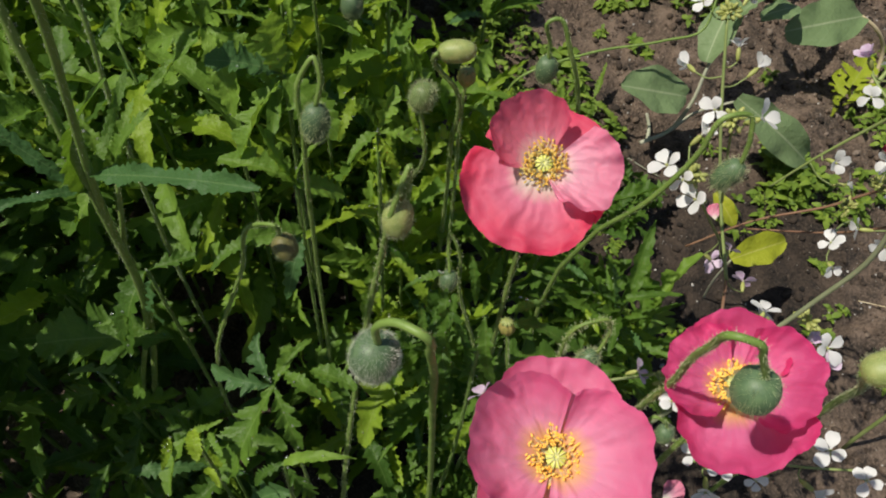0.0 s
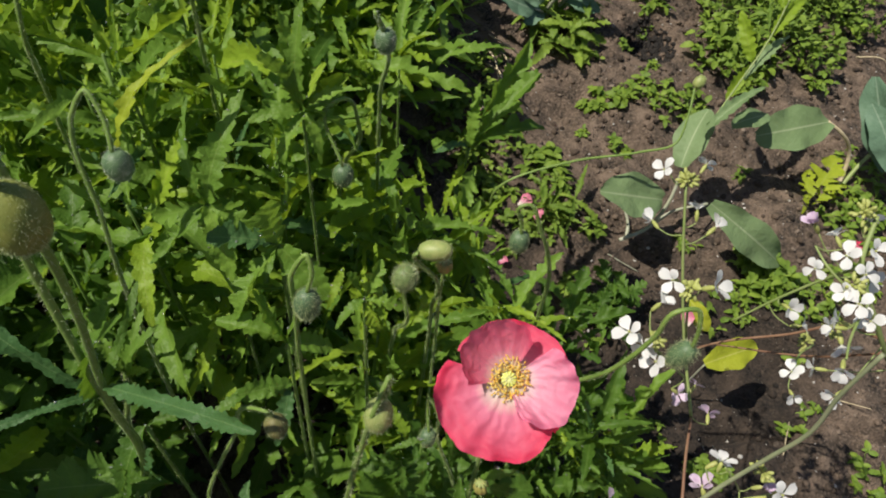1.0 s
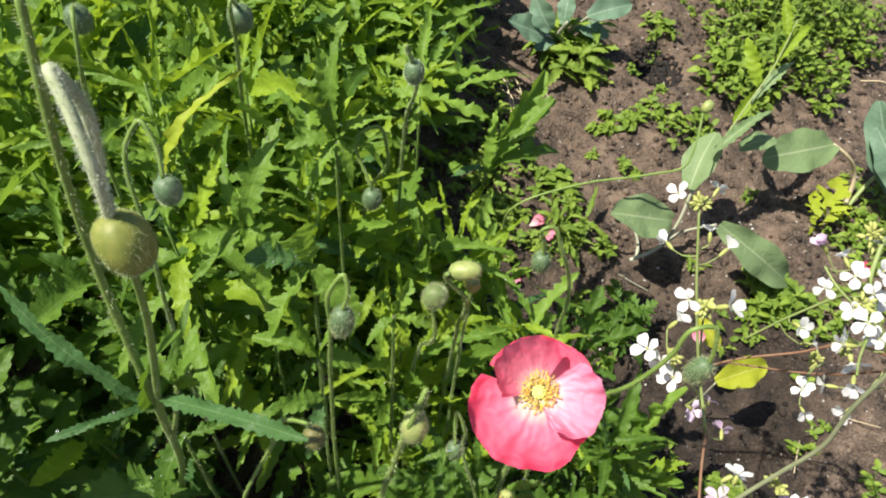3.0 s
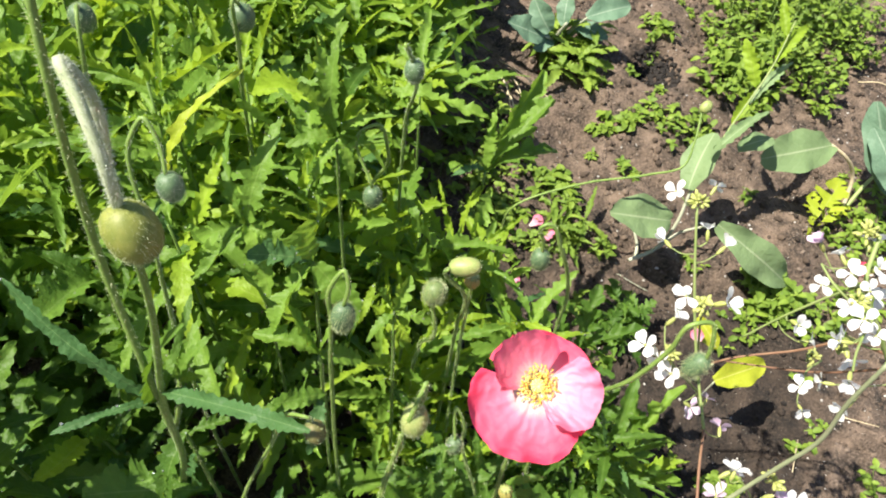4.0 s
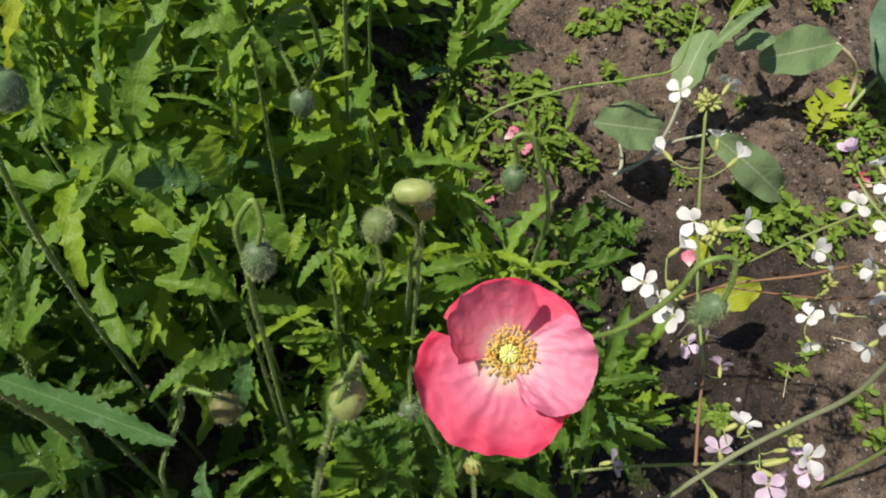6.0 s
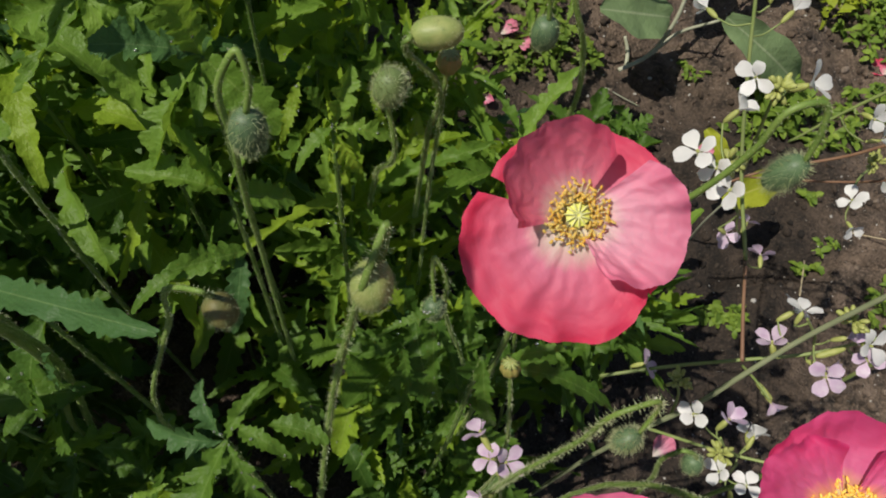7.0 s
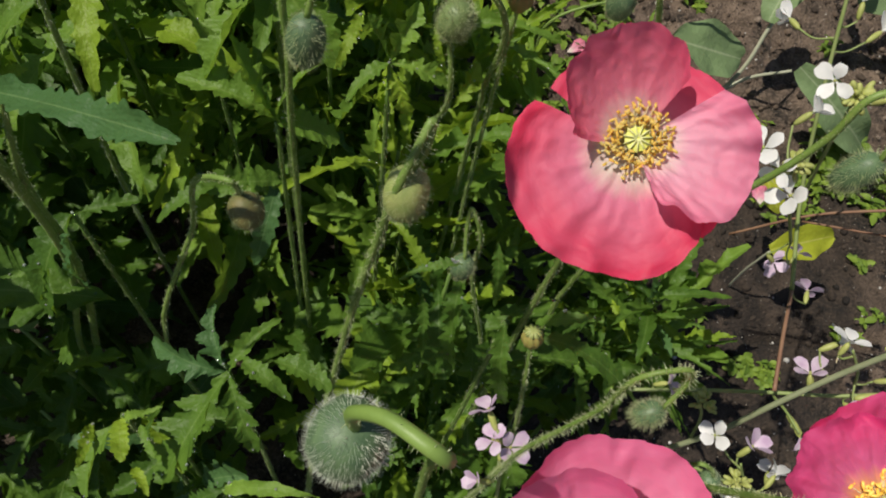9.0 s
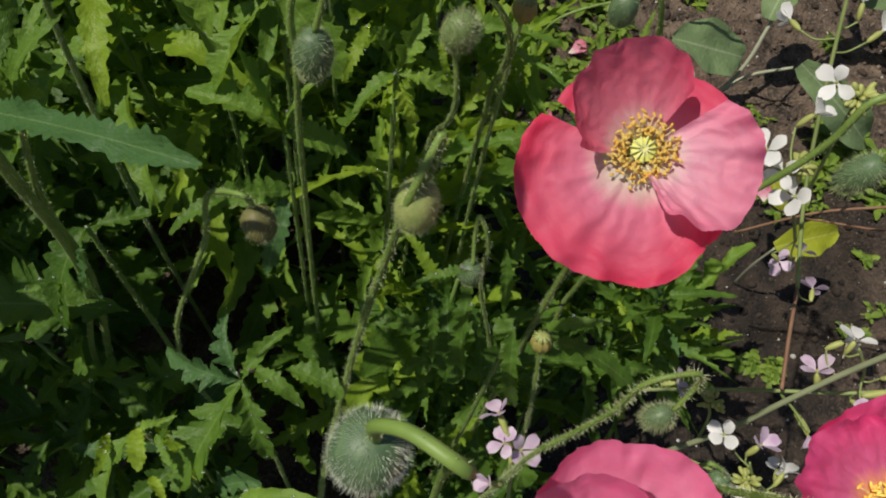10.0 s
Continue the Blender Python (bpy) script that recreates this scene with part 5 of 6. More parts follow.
W, L = WHITE, LILAC
radish_plant("sprawling flowering radish with reddish branches, white and lilac flowers", [
    (RSTEM_GREY, 0.0022, 0.0014, [(0.550, 0.490, 0.274), (0.567, 0.502, 0.335), (0.576, 0.513, 0.377), (0.589, 0.528, 0.418), (0.601, 0.537, 0.469), (0.608, 0.540, 0.516), (0.602, 0.541, 0.568), (0.602, 0.544, 0.612)]),
    (RSTEM, 0.0015, 0.0012, [(0.503, 0.513, 0.285), (0.545, 0.529, 0.312), (0.583, 0.537, 0.349), (0.619, 0.547, 0.376), (0.651, 0.562, 0.404)]),
    ] + [
    (RSTEM, 0.0010, 0.0007, [(0.578, 0.524, 0.368), (0.584, 0.507, 0.384), (0.591, 0.498, 0.387)]),
    (RSTEM, 0.0010, 0.0007, [(0.610, 0.543, 0.397), (0.599, 0.537, 0.418), (0.584, 0.535, 0.436)]),
    (RSTEM, 0.0012, 0.0008, [(0.561, 0.499, 0.294), (0.547, 0.505, 0.339), (0.537, 0.505, 0.351)]),
    (RSTEM, 0.0012, 0.0008, [(0.630, 0.494, 0.262), (0.599, 0.462, 0.323), (0.578, 0.442, 0.364)]),
    (RSTEM, 0.0013, 0.0009, [(0.550, 0.490, 0.274), (0.604, 0.477, 0.325), (0.651, 0.479, 0.349), (0.702, 0.494, 0.364)]),
    (RSTEM, 0.0010, 0.0007, [(0.604, 0.477, 0.325), (0.580, 0.467, 0.358), (0.567, 0.464, 0.380)]),
    ] + [
    (RSTEM_RED, 0.0014, 0.0012, [(0.575, 0.524, 0.374), (0.569, 0.559, 0.377), (0.566, 0.605, 0.373)]),
    (RSTEM, 0.0015, 0.0011, [(0.566, 0.605, 0.373), (0.537, 0.640, 0.415), (0.502, 0.671, 0.487), (0.478, 0.700, 0.542)]),
    (RSTEM, 0.0012, 0.0008, [(0.550, 0.632, 0.386), (0.511, 0.584, 0.471), (0.494, 0.561, 0.511)]),
    (RSTEM, 0.0012, 0.0008, [(0.535, 0.642, 0.421), (0.514, 0.617, 0.497), (0.505, 0.606, 0.532)]),
    ], [(0.578, 0.462, 0.357), (0.631, 0.467, 0.350), (0.610, 0.543, 0.438), (0.547, 0.508, 0.344), (0.477, 0.705, 0.545), (0.505, 0.604, 0.535), (0.494, 0.564, 0.513)], [
    ((0.581, 0.538, 0.436), W, 0.2), ((0.580, 0.528, 0.404), L, 0.6), ((0.617, 0.520, 0.402), L, 0.0), ((0.529, 0.528, 0.304), L, 0.5), ((0.594, 0.499, 0.382), L, 0.8),
    ((0.620, 0.544, 0.416), L, 0.9), ((0.615, 0.503, 0.307), W, 0.5), ((0.580, 0.451, 0.355), W, 0.4), ((0.582, 0.545, 0.422), W, 0.3), ((0.611, 0.494, 0.327), W, 0.7), ((0.632, 0.542, 0.373), L, 0.6), ((0.643, 0.542, 0.402), L, 0.2),
    ((0.550, 0.475, 0.374), W, 0.4), ((0.600, 0.450, 0.352), W, 0.2), ((0.598, 0.436, 0.339), W, 0.6), ((0.625, 0.451, 0.358), W, 0.1), ((0.632, 0.472, 0.361), L, 0.7), ((0.664, 0.487, 0.379), W, 0.3), ((0.694, 0.480, 0.373), W, 0.1), ((0.636, 0.546, 0.414), W, 0.2), ((0.667, 0.465, 0.354), W, 0.8), ((0.569, 0.476, 0.381), L, 0.7),
    ] + [
    ((0.457, 0.705, 0.547), W, 0.0), ((0.487, 0.725, 0.550), W, 0.1), ((0.495, 0.698, 0.524), W, 0.5), ((0.515, 0.700, 0.511), W, 0.9), ((0.466, 0.695, 0.497), W, 0.8),
    ((0.491, 0.604, 0.537), W, 0.1), ((0.522, 0.618, 0.531), W, 0.4), ((0.489, 0.588, 0.526), W, 0.6), ((0.476, 0.559, 0.517), W, 0.2), ((0.489, 0.558, 0.511), W, 0.0),
    ((0.503, 0.558, 0.498), W, 0.5), ((0.563, 0.640, 0.370), L, 0.1), ((0.586, 0.630, 0.349), L, 0.3), ((0.552, 0.631, 0.360), L, 0.5)], 6,
    [((0.618, 0.541, 0.385), (0.633, 0.550, 0.394)), ((0.584, 0.510, 0.380), (0.595, 0.501, 0.382))])
radish_plant("tall flowering radish crowded with white flowers", [
    (RSTEM, 0.0028, 0.0018, [(0.854, 0.763, 0.211), (0.737, 0.715, 0.386), (0.657, 0.681, 0.495), (0.619, 0.687, 0.543), (0.615, 0.713, 0.569)]),
    (RSTEM_RED, 0.0016, 0.0012, [(0.704, 0.723, 0.434), (0.677, 0.765, 0.384), (0.652, 0.773, 0.337), (0.600, 0.770, 0.284), (0.551, 0.759, 0.217)]),
    (RSTEM_RED, 0.0014, 0.0010, [(0.727, 0.750, 0.394), (0.686, 0.782, 0.303), (0.607, 0.801, 0.236)]),
    (RSTEM, 0.0016, 0.0010, [(0.631, 0.701, 0.534), (0.617, 0.719, 0.478), (0.598, 0.722, 0.430), (0.580, 0.722, 0.381)]),
    (RSTEM, 0.0012, 0.0008, [(0.640, 0.680, 0.518), (0.619, 0.610, 0.535), (0.616, 0.593, 0.540)]),
    (RSTEM, 0.0012, 0.0008, [(0.686, 0.791, 0.315), (0.664, 0.746, 0.331), (0.663, 0.730, 0.330)]),
    (RSTEM, 0.0012, 0.0008, [(0.626, 0.665, 0.528), (0.592, 0.670, 0.545), (0.582, 0.681, 0.548)]),
    ], [(0.650, 0.731, 0.382), (0.647, 0.702, 0.439), (0.605, 0.710, 0.570), (0.616, 0.663, 0.540)], [
    ((0.586, 0.662, 0.544), W, 0.2), ((0.607, 0.686, 0.545), W, 0.0), ((0.596, 0.698, 0.549), W, 0.3), ((0.613, 0.659, 0.535), W, 0.5), ((0.614, 0.715, 0.559), W, 0.1), ((0.623, 0.678, 0.541), W, 0.2),
    ((0.623, 0.650, 0.537), W, 0.1), ((0.617, 0.640, 0.515), W, 0.5), ((0.614, 0.583, 0.540), W, 0.6), ((0.608, 0.705, 0.446), W, 0.4), ((0.585, 0.721, 0.534), L, 0.9), ((0.659, 0.725, 0.338), W, 0.2),
    ((0.669, 0.708, 0.324), W, 0.6), ((0.654, 0.633, 0.447), W, 0.3), ((0.643, 0.660, 0.515), W, 0.4), ((0.627, 0.702, 0.545), W, 0.2),
    ((0.630, 0.640, 0.500), W, 0.4), ((0.640, 0.690, 0.470), W, 0.3), ((0.630, 0.715, 0.420), W, 0.5), ((0.655, 0.690, 0.400), W, 0.2), ((0.647, 0.720, 0.500), W, 0.3)], 7)
radish_plant("low flowering radish with pale lilac blossoms", [
    (RSTEM, 0.0014, 0.0009, [(0.455, 0.386, 0.312), (0.438, 0.396, 0.378), (0.431, 0.399, 0.395)]),
    ], [(0.438, 0.399, 0.374)], [((0.422, 0.405, 0.398), L, 0.4), ((0.432, 0.395, 0.389), L, 0.2), ((0.442, 0.398, 0.383), L, 0.3), ((0.437, 0.377, 0.365), L, 0.8)], 8)

# ---- leafy plants on the soil ----


def leafy_plant(name, base, label, category, leaves, stalks=()):
    """leaves: foot, tip, kind, variant, material, width; stalks: material, thick, thin, points."""
    base = Vector(base)
    plant = thing(name, base, label, category)
    for mat, r0, r1, pts in stalks:
        me, _ = tube("stalk", [Vector(p) - base for p in pts], r0, r1, mat, 6, 7)
        part("stalk", me, plant)
    for a, b, kind, k, mat, width in leaves:
        leaf_from_to(a, b, base, kind, k, mat, plant, "", (-0.2, -0.8, 0.9), 0, width)


leafy_plant("radish_seedling", (0.464, 1.100, 0.028), "sprawling young radish with grey-green rounded leaves on a pale stalk", "radish plant", [
    ((0.499, 1.128, 0.125), (0.402, 1.054, 0.165), "round", 0, LEAF_RADISH, 0.78),
    ((0.507, 1.186, 0.154), (0.518, 1.285, 0.210), "round", 1, LEAF_RADISH, 0.7),
    ((0.523, 1.239, 0.202), (0.590, 1.340, 0.245), "broad", 1, LEAF_RADISH, 0.6),
    ((0.560, 1.290, 0.190), (0.618, 1.352, 0.188), "round", 2, LEAF_RADISH, 0.6),
    ((0.545, 1.316, 0.263), (0.597, 1.420, 0.300), "broad", 2, LEAF_RADISH, 0.5),
    ((0.533, 1.295, 0.230), (0.560, 1.354, 0.277), "broad", 4, LEAF_YOUNG, 0.8), ((0.546, 1.335, 0.286), (0.498, 1.375, 0.342), "broad", 5, LEAF_YOUNG, 0.9),
    ((0.558, 1.367, 0.321), (0.589, 1.442, 0.360), "broad", 7, LEAF_YOUNG, 0.8), ((0.559, 1.392, 0.356), (0.530, 1.432, 0.398), "broad", 8, LEAF_YOUNG, 0.9),
    ], [(STALK, 0.0036, 0.0026, [(0.462, 1.100, 0.027), (0.499, 1.143, 0.037), (0.513, 1.164, 0.088), (0.513, 1.195, 0.145), (0.523, 1.250, 0.204)]),
        (RSTEM, 0.0019, 0.0011, [(0.523, 1.250, 0.204), (0.539, 1.299, 0.261), (0.556, 1.359, 0.320), (0.560, 1.408, 0.379)]),
        (STALK, 0.0035, 0.0025, [(0.471, 1.114, 0.027), (0.465, 1.134, 0.037), (0.453, 1.145, 0.053)]),
        (STALK, 0.0030, 0.0022, [(0.502, 1.146, 0.037), (0.522, 1.174, 0.057), (0.574, 1.184, 0.102)])])
leafy_plant("radish_seedling", (0.821, 1.442, 0.026), "broad-leaved young radish with one withered leaf stalk", "radish plant", [
    ((0.729, 1.447, 0.154), (0.607, 1.351, 0.146), "round", 2, LEAF_RADISH, 0.68),
    ((0.862, 1.450, 0.100), (0.772, 1.507, 0.240), "round", 1, LEAF_CABBAGE, 0.5),
    ((0.875, 1.423, 0.110), (0.775, 1.462, 0.205), "round", 3, LEAF_CABBAGE, 0.55),
    ((0.569, 1.127, 0.155), (0.727, 1.169, 0.045), "round", 3, LEAF_RADISH, 0.42),
    ], [(STRAW, 0.0040, 0.0028, [(0.811, 1.443, 0.027), (0.799, 1.469, 0.085), (0.756, 1.449, 0.140), (0.727, 1.446, 0.154)]),
        (RSTEM, 0.0045, 0.0030, [(0.815, 1.445, 0.027), (0.836, 1.495, 0.073), (0.859, 1.521, 0.115)])])
leafy_plant("fallen_leaf", (0.642, 0.895, 0.062), "bright yellow fading radish leaf close to the soil", "leaf", [
    ((0.632, 0.868, 0.100), (0.694, 0.925, 0.111), "round", 0, LEAF_YELLOW, 0.7),
    ((0.580, 0.936, 0.141), (0.621, 0.914, 0.110), "round", 1, LEAF_YELLOW, 0.6)],
    [(STALK, 0.0018, 0.0014, [(0.641, 0.896, -0.040), (0.631, 0.872, 0.050), (0.632, 0.866, 0.100)])])


def eaten_leaf():
    """A wilting lobed leaf that insects have eaten into a lace."""
    base = on_ground(0.764, 1.342)
    plant = thing("insect_eaten_leaf", base, "ragged yellow-green leaf eaten full of holes", "leaf")
    for k, (a, b, width) in enumerate((((0.752, 1.327, 0.030), (0.779, 1.452, 0.084), 1.2), ((0.752, 1.376, 0.035), (0.812, 1.407, 0.060), 1.2), ((0.758, 1.345, 0.035), (0.735, 1.400, 0.075), 1.1))):
        ob = leaf_from_to(a, b, base, "lobed", 3 + 2 * k, LEAF_YELLOWING, plant, "", (-0.2, -0.8, 0.9), 0, width)
        v, f, uv = LEAVES["lobed"][3 + 2 * k]
        keep = [q for q in f if noise.noise(sum((v[i] for i in q), Vector()) / 4 * 9.0 + Vector((k * 7.0, 0, 0))) < 0.16]
        ob.data = mesh_of("eaten_leaf", v, keep, LEAF_YELLOWING, uv)


eaten_leaf()
leafy_plant("cabbage", (0.160, 1.497, 0.139), "young blue-green cabbage standing in bare soil", "cabbage", [
    ((0.147, 1.431, 0.191), (0.083, 1.377, 0.233), "round", 0, LEAF_CABBAGE, 0.8), ((0.157, 1.427, 0.210), (0.109, 1.443, 0.261), "round", 1, LEAF_CABBAGE, 0.9),
    ((0.175, 1.458, 0.212), (0.165, 1.498, 0.262), "round", 2, LEAF_CABBAGE, 0.8), ((0.185, 1.488, 0.205), (0.260, 1.506, 0.186), "round", 3, LEAF_CABBAGE, 0.6),
    ((0.211, 1.480, 0.231), (0.282, 1.537, 0.250), "round", 0, LEAF_CABBAGE, 0.7), ((0.159, 1.459, 0.174), (0.137, 1.400, 0.177), "round", 1, LEAF_CABBAGE, 0.7)],
    [(STALK, 0.005, 0.003, [(0.160, 1.497, 0.139), (0.166, 1.467, 0.184), (0.180, 1.455, 0.221)]), (STALK, 0.004, 0.002, [(0.160, 1.497, 0.139), (0.155, 1.447, 0.183), (0.146, 1.434, 0.192)]),
     (STALK, 0.004, 0.002, [(0.161, 1.503, 0.140), (0.188, 1.486, 0.194), (0.213, 1.481, 0.231)])])


def weed_clump(place, radius, height, count, size, seed, name="weed_clump", label="low clump of small-leaved green weeds on soil", kind="small", mat=None):
    rng = random.Random(seed)
    base = on_ground(place[0], place[1])
    plant = thing(name, base, label, "weeds", "weed clumps")
    verts, faces, uvs, stems = [], [], [], []
    for _ in range(count):
        a, r = rng.uniform(0, 6.283), radius * math.sqrt(rng.random())
        sx, sy = math.cos(a) * r, math.sin(a) * r
        h = height * rng.uniform(0.25, 1.0) * (1 - 0.5 * (r / radius) ** 2)
        foot = Vector((sx * 0.7, sy * 0.7, ground_height(base.x + sx * 0.7, base.y + sy * 0.7) - base.z))
        tip = Vector((sx, sy, foot.z + h))
        stems.append(tube_data([foot, (foot + tip) / 2 + Vector((rng.uniform(-0.004, 0.004), rng.uniform(-0.004, 0.004), 0)), tip], 0.0007, 0.0005, 4))
        for k in range(rng.choice((3, 4, 5, 6))):
            az, el = k * 1.7 + rng.uniform(-0.4, 0.4), rng.uniform(-0.1, 0.8)
            way = Vector((math.cos(az) * math.cos(el), math.sin(az) * math.cos(el), math.sin(el)))
            lm = leaf_pose(foot.lerp(tip, rng.uniform(0.5, 1.0)), way, size * rng.uniform(0.6, 1.3), rng.uniform(-25, 25))
            v, f, uv = LEAVES[kind][rng.randrange(len(LEAVES[kind]))]
            o = len(verts)
            verts += [lm @ q for q in v]
            faces += [tuple(i + o for i in q) for q in f]
            uvs += uv
    part("foliage", mesh_of("foliage", verts, faces, mat or LEAF_WEED, uvs), plant)
    tagged(part("stem", mesh_of("stems", *join(*stems), STEM), plant), kind="stuff")


WEEDS = [
    ((0.398, 1.279, 0.064), 0.035, 0.03, 22), ((0.283, 1.158, 0.061), 0.06, 0.04, 40), ((0.338, 1.106, 0.044), 0.05, 0.05, 26), ((0.403, 1.101, 0.033), 0.03, 0.03, 14), ((0.450, 1.410, 0.078), 0.07, 0.05, 50),
    ((0.340, 1.355, 0.086), 0.06, 0.03, 36), ((0.389, 1.408, 0.088), 0.05, 0.04, 30), ((0.492, 1.458, 0.080), 0.05, 0.05, 26), ((0.267, 1.436, 0.112), 0.04, 0.04, 16), ((0.344, 1.649, 0.136), 0.05, 0.03, 20),
    ] + [
    ((0.550, 1.727, 0.117), 0.13, 0.13, 120), ((0.640, 1.838, 0.122), 0.14, 0.13, 130), ((0.721, 1.915, 0.123), 0.12, 0.12, 100), ((0.532, 1.613, 0.101), 0.09, 0.09, 60), ((0.706, 1.703, 0.088), 0.06, 0.06, 34),
    ((0.513, 1.851, 0.144), 0.14, 0.12, 110), ((0.639, 1.983, 0.147), 0.16, 0.12, 110), ((0.708, 1.158, -0.005), 0.06, 0.05, 44),
]


def weed_leaf_size(k):
    return (0.013, 0.021, 0.015, 0.018)[k % 4]


for k, (place, r, h, count) in enumerate(WEEDS):
    weed_clump(place, r * (0.72 if k < 10 else 1.0), h * (0.8 if k < 10 else 1.2), int(count * (0.45 if k < 10 else 0.95)), weed_leaf_size(k), 300 + k)
SEED = random.Random(55)
for k in range(46):
    x, y = SEED.uniform(0.3, 1.15), SEED.uniform(0.7, 2.0)
    if x > edge_x(y) + 0.12:
        weed_clump((x, y), SEED.uniform(0.008, 0.025), 0.018, SEED.randrange(3, 9), 0.010, 500 + k, label="tiny scattered weed seedlings on dark soil")
WEEDS = [
    ((0.682, 1.089, -0.013), 0.04, 0.03, 18), ((0.764, 1.148, -0.016), 0.05, 0.05, 30), ((0.821, 1.187, -0.018), 0.05, 0.04, 30), ((0.830, 0.949, -0.061), 0.012, 0.015, 6), ((0.811, 0.923, -0.062), 0.01, 0.012, 5),
    ((0.849, 1.380, 0.011), 0.07, 0.05, 50), ((0.891, 1.442, 0.014), 0.06, 0.05, 40), ((0.190, 1.143, 0.073), 0.06, 0.05, 36), ((0.192, 1.088, 0.064), 0.05, 0.05, 26), ((0.641, 1.025, -0.018), 0.03, 0.03, 12),
    ] + [
    ((0.398, 0.977, 0.012), 0.02, 0.02, 8), ((0.222, 1.059, 0.054), 0.05, 0.05, 40), ((0.121, 1.179, 0.091), 0.06, 0.05, 40), ((0.084, 1.313, 0.119), 0.05, 0.05, 36), ((0.295, 1.007, 0.033), 0.04, 0.04, 26), ((0.859, 1.247, -0.014), 0.05, 0.04, 26), ((0.952, 0.917, -0.085), 0.04, 0.03, 20), ((0.629, 1.374, 0.044), 0.015, 0.02, 8), ((0.874, 1.520, 0.031), 0.06, 0.05, 36),
    ((0.693, 0.794, -0.066), 0.014, 0.02, 9), ((0.796, 1.040, -0.040), 0.012, 0.015, 7),
]
for k, (place, r, h, count) in enumerate(WEEDS):
    weed_clump(place, r * 1.1, h, int(count * 0.65), 0.0145, 340 + k)
weed_clump((0.192, 1.464, 0.128), 0.07, 0.09, 16, 0.055, 380, "nettle", "bright green young weed with broad toothed leaves", "broad")
weed_clump((0.476, 0.953, -0.004), 0.05, 0.10, 16, 0.035, 382, "young_poppy", "small dark green feathery poppy seedling", "lobed", LEAF)
weed_clump((0.334, 1.101, 0.044), 0.04, 0.07, 9, 0.05, 383, "young_weed", "narrow-leaved green weed in bare soil", "toothed", LEAF_WEED)
for k, (x, y) in enumerate(((0.09, 1.08), (0.15, 1.13), (0.10, 1.17), (0.20, 1.05), (0.16, 1.22))):
    weed_clump(on_ground(x, y), 0.045, 0.05, 9, 0.020, 410 + k)
weed_clump((0.575, 1.678, 0.105), 0.04, 0.20, 7, 0.085, 384, "grass_tuft", "upright tuft of light green blades", "blade", LEAF_WEED)

# ---- litter on the soil ----


def litter_petal(place, facing, size, seed, mat=PETAL_ROSE):
    v, f, uv = petal_data(radians(42), size, size * 0.25, 0.0, 0.08, seed)
    ob = new("fallen_petal", mesh_of("fallen_petal", v, f, mat, uv))
    if seed != 75:
        place = on_ground(place[0], place[1], 0.006)
    ob.matrix_basis = flower_pose(place, facing, (math.sin(seed), math.cos(seed), 0.1), (0, 0, 0))
    tagged(ob, "pink poppy petal fallen on dark soil", "petal", "fallen petals")


for k, (p, size) in enumerate((((0.279, 1.052, 0.056), 0.028), ((0.290, 0.950, 0.037), 0.018), ((0.042, 1.016, 0.085), 0.03), ((0.149, 1.202, 0.111), 0.022), ((0.892, 1.321, 0.004), 0.035), ((0.590, 0.887, 0.141), 0.022), ((0.674, 0.590, -0.088), 0.036), ((0.305, 1.056, 0.061), 0.025))):
    litter_petal(p, (-0.3, -0.3, 1), size, 70 + k, PETAL if k in (2, 4) else PETAL_PALE)


def litter_stick(pts, r, mat, label, name="twig"):
    pts = [on_ground(p[0], p[1], 0.001 + (0.03 if k == 1 and name == "straw" else 0.004 if k == 1 else 0.0)) for k, p in enumerate(pts)]
    base = Vector(pts[0])
    me, _ = tube(name, [Vector(p) - base for p in pts], r, r * 0.7, mat, 6, 6)
    ob = new(name, me)
    ob.location = base
    tagged(ob, label, "twig", "litter on the soil")


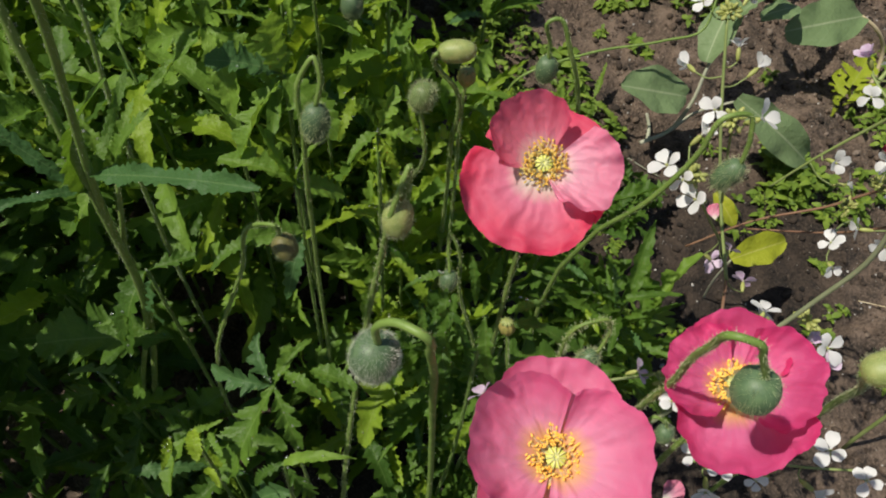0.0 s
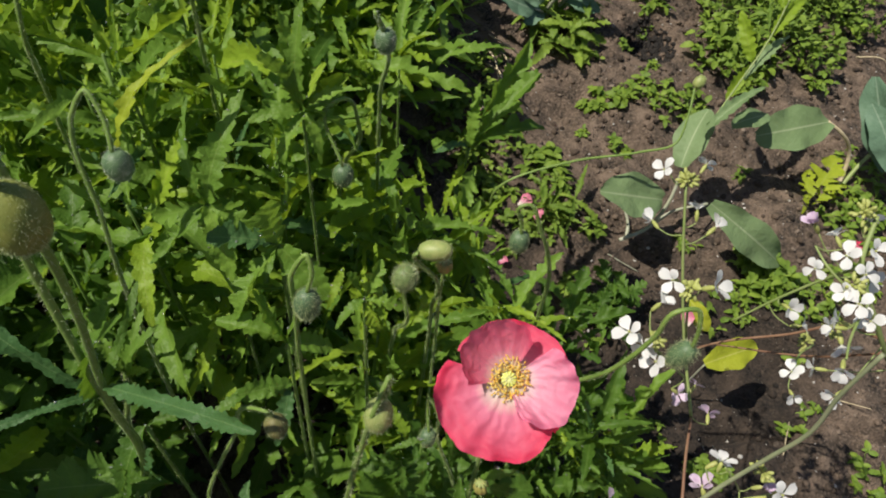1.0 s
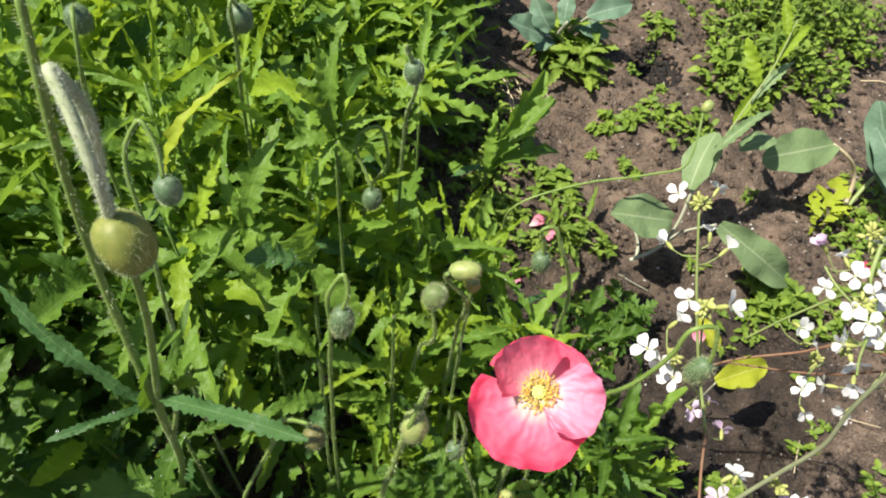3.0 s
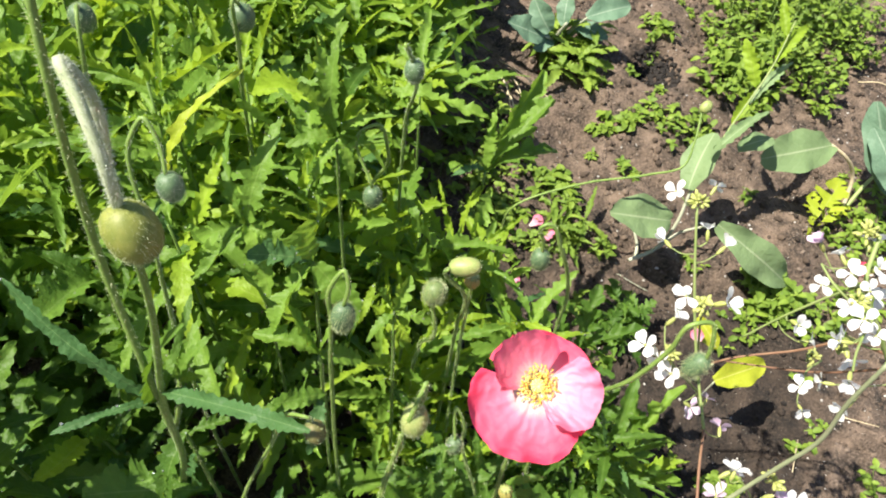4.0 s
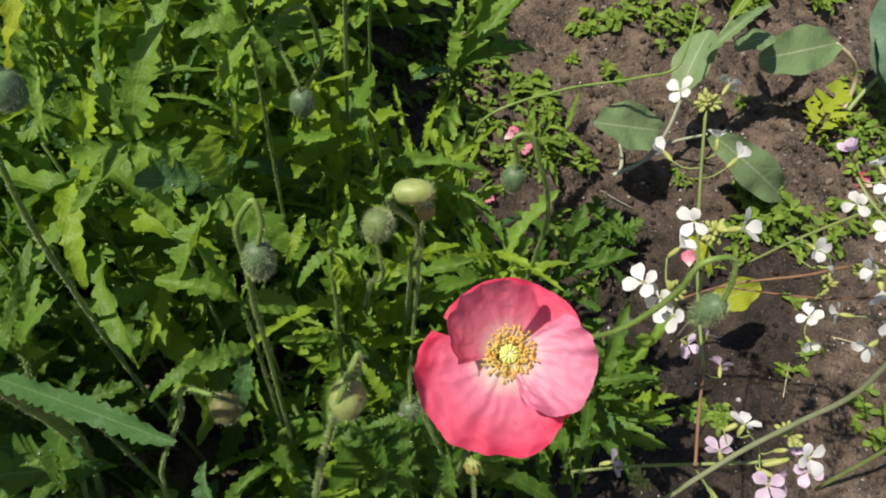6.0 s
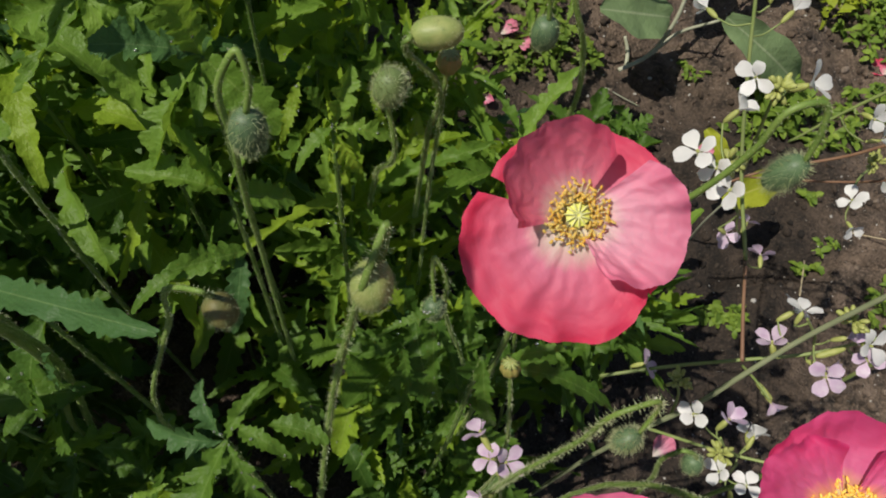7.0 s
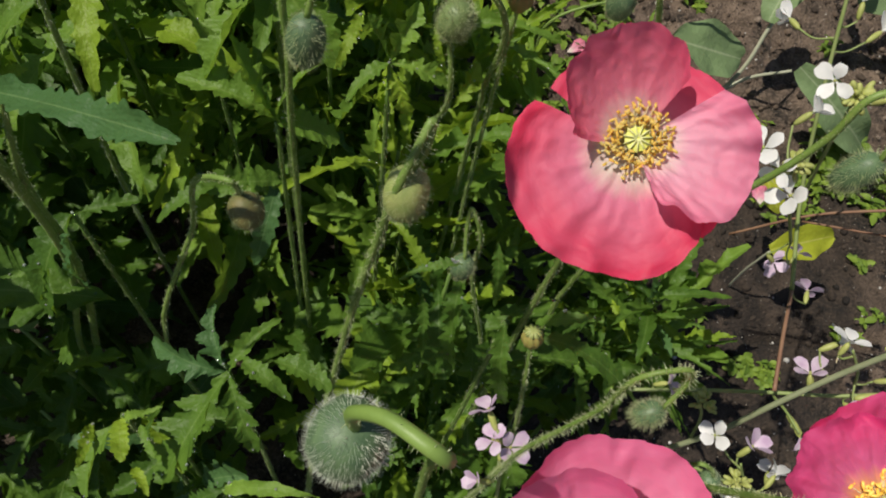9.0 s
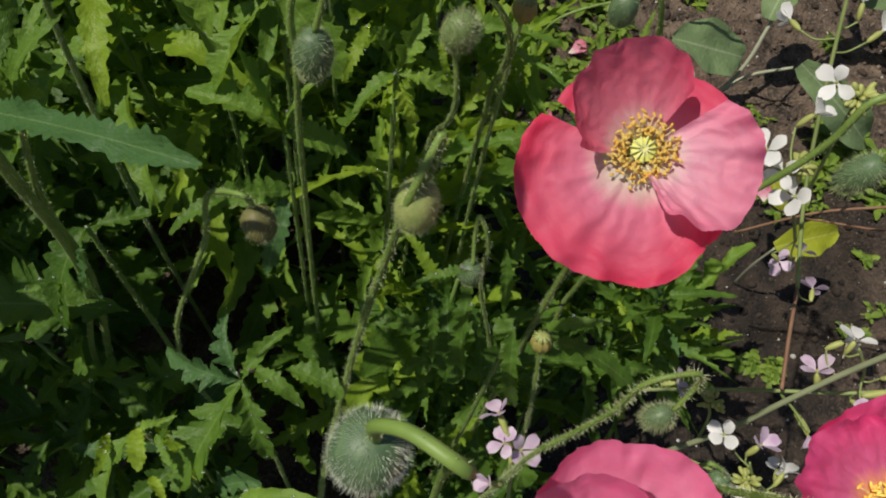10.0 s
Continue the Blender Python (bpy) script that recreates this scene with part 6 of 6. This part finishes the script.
litter_stick([(0.451, 1.077, 0.029), (0.481, 1.082, 0.029), (0.515, 1.089, 0.021)], 0.0014, STALK, "thin pale dry twig on the soil")
litter_stick([(0.445, 1.033, 0.023), (0.469, 1.025, 0.024), (0.490, 1.007, 0.011)], 0.0011, STALK, "thin curved pale stalk on the soil")
litter_stick([(0.074, 1.396, 0.166), (0.147, 1.353, 0.152), (0.215, 1.346, 0.125)], 0.0019, STRAW, "dry straw lying across the soil", "straw")
litter_stick([(0.124, 1.352, 0.151), (0.173, 1.275, 0.140), (0.192, 1.226, 0.108)], 0.0019, STRAW, "bent dry straw beside the poppies", "straw")
litter_stick([(0.095, 1.376, 0.159), (0.145, 1.310, 0.145), (0.194, 1.258, 0.113)], 0.0017, STRAW, "bent dry straw beside the poppies", "straw")
litter_stick([(0.056, 1.353), (0.125, 1.290), (0.165, 1.239)], 0.0017, STRAW, "bent dry straw beside the poppies", "straw")
litter_stick([(0.106, 1.303), (0.150, 1.262), (0.177, 1.225)], 0.0020, STRAW, "bent dry straw beside the poppies", "straw")
litter_stick([(0.057, 1.328), (0.075, 1.325), (0.093, 1.311)], 0.0016, STRAW, "dry straw lying across the soil", "straw")
litter_stick([(0.784, 1.793, 0.112), (0.824, 1.784, 0.104), (0.873, 1.807, 0.101)], 0.0014, STRAW, "dry straw lying across the soil", "straw")
litter_stick([(0.868, 1.007, -0.046), (0.922, 1.001, -0.054)], 0.0010, STRAW, "thin dry straw on the soil", "straw")
litter_stick([(0.817, 0.941, -0.055), (0.809, 0.869, -0.020)], 0.0012, STRAW, "short dry stalk standing in the soil", "straw")
PR = random.Random(9)
for p in ((0.614, 0.763, -0.059), (0.394, 1.565, 0.114), (0.329, 1.545, 0.121), (0.390, 1.484, 0.101), (0.321, 1.022, 0.032), (0.514, 1.128, 0.020), (0.756, 0.850, -0.066), (0.524, 0.816, -0.035)):
    v, f = lump(Vector((0, 0, 0)), PR.uniform(0.005, 0.008), PR)
    ob = new("pebble", mesh_of("pebble", v, f, PEBBLE))
    ob.location = on_ground(p[0], p[1], 0.001)
    tagged(ob, "small pale rounded pebble on dark soil", "pebble", "pebbles")
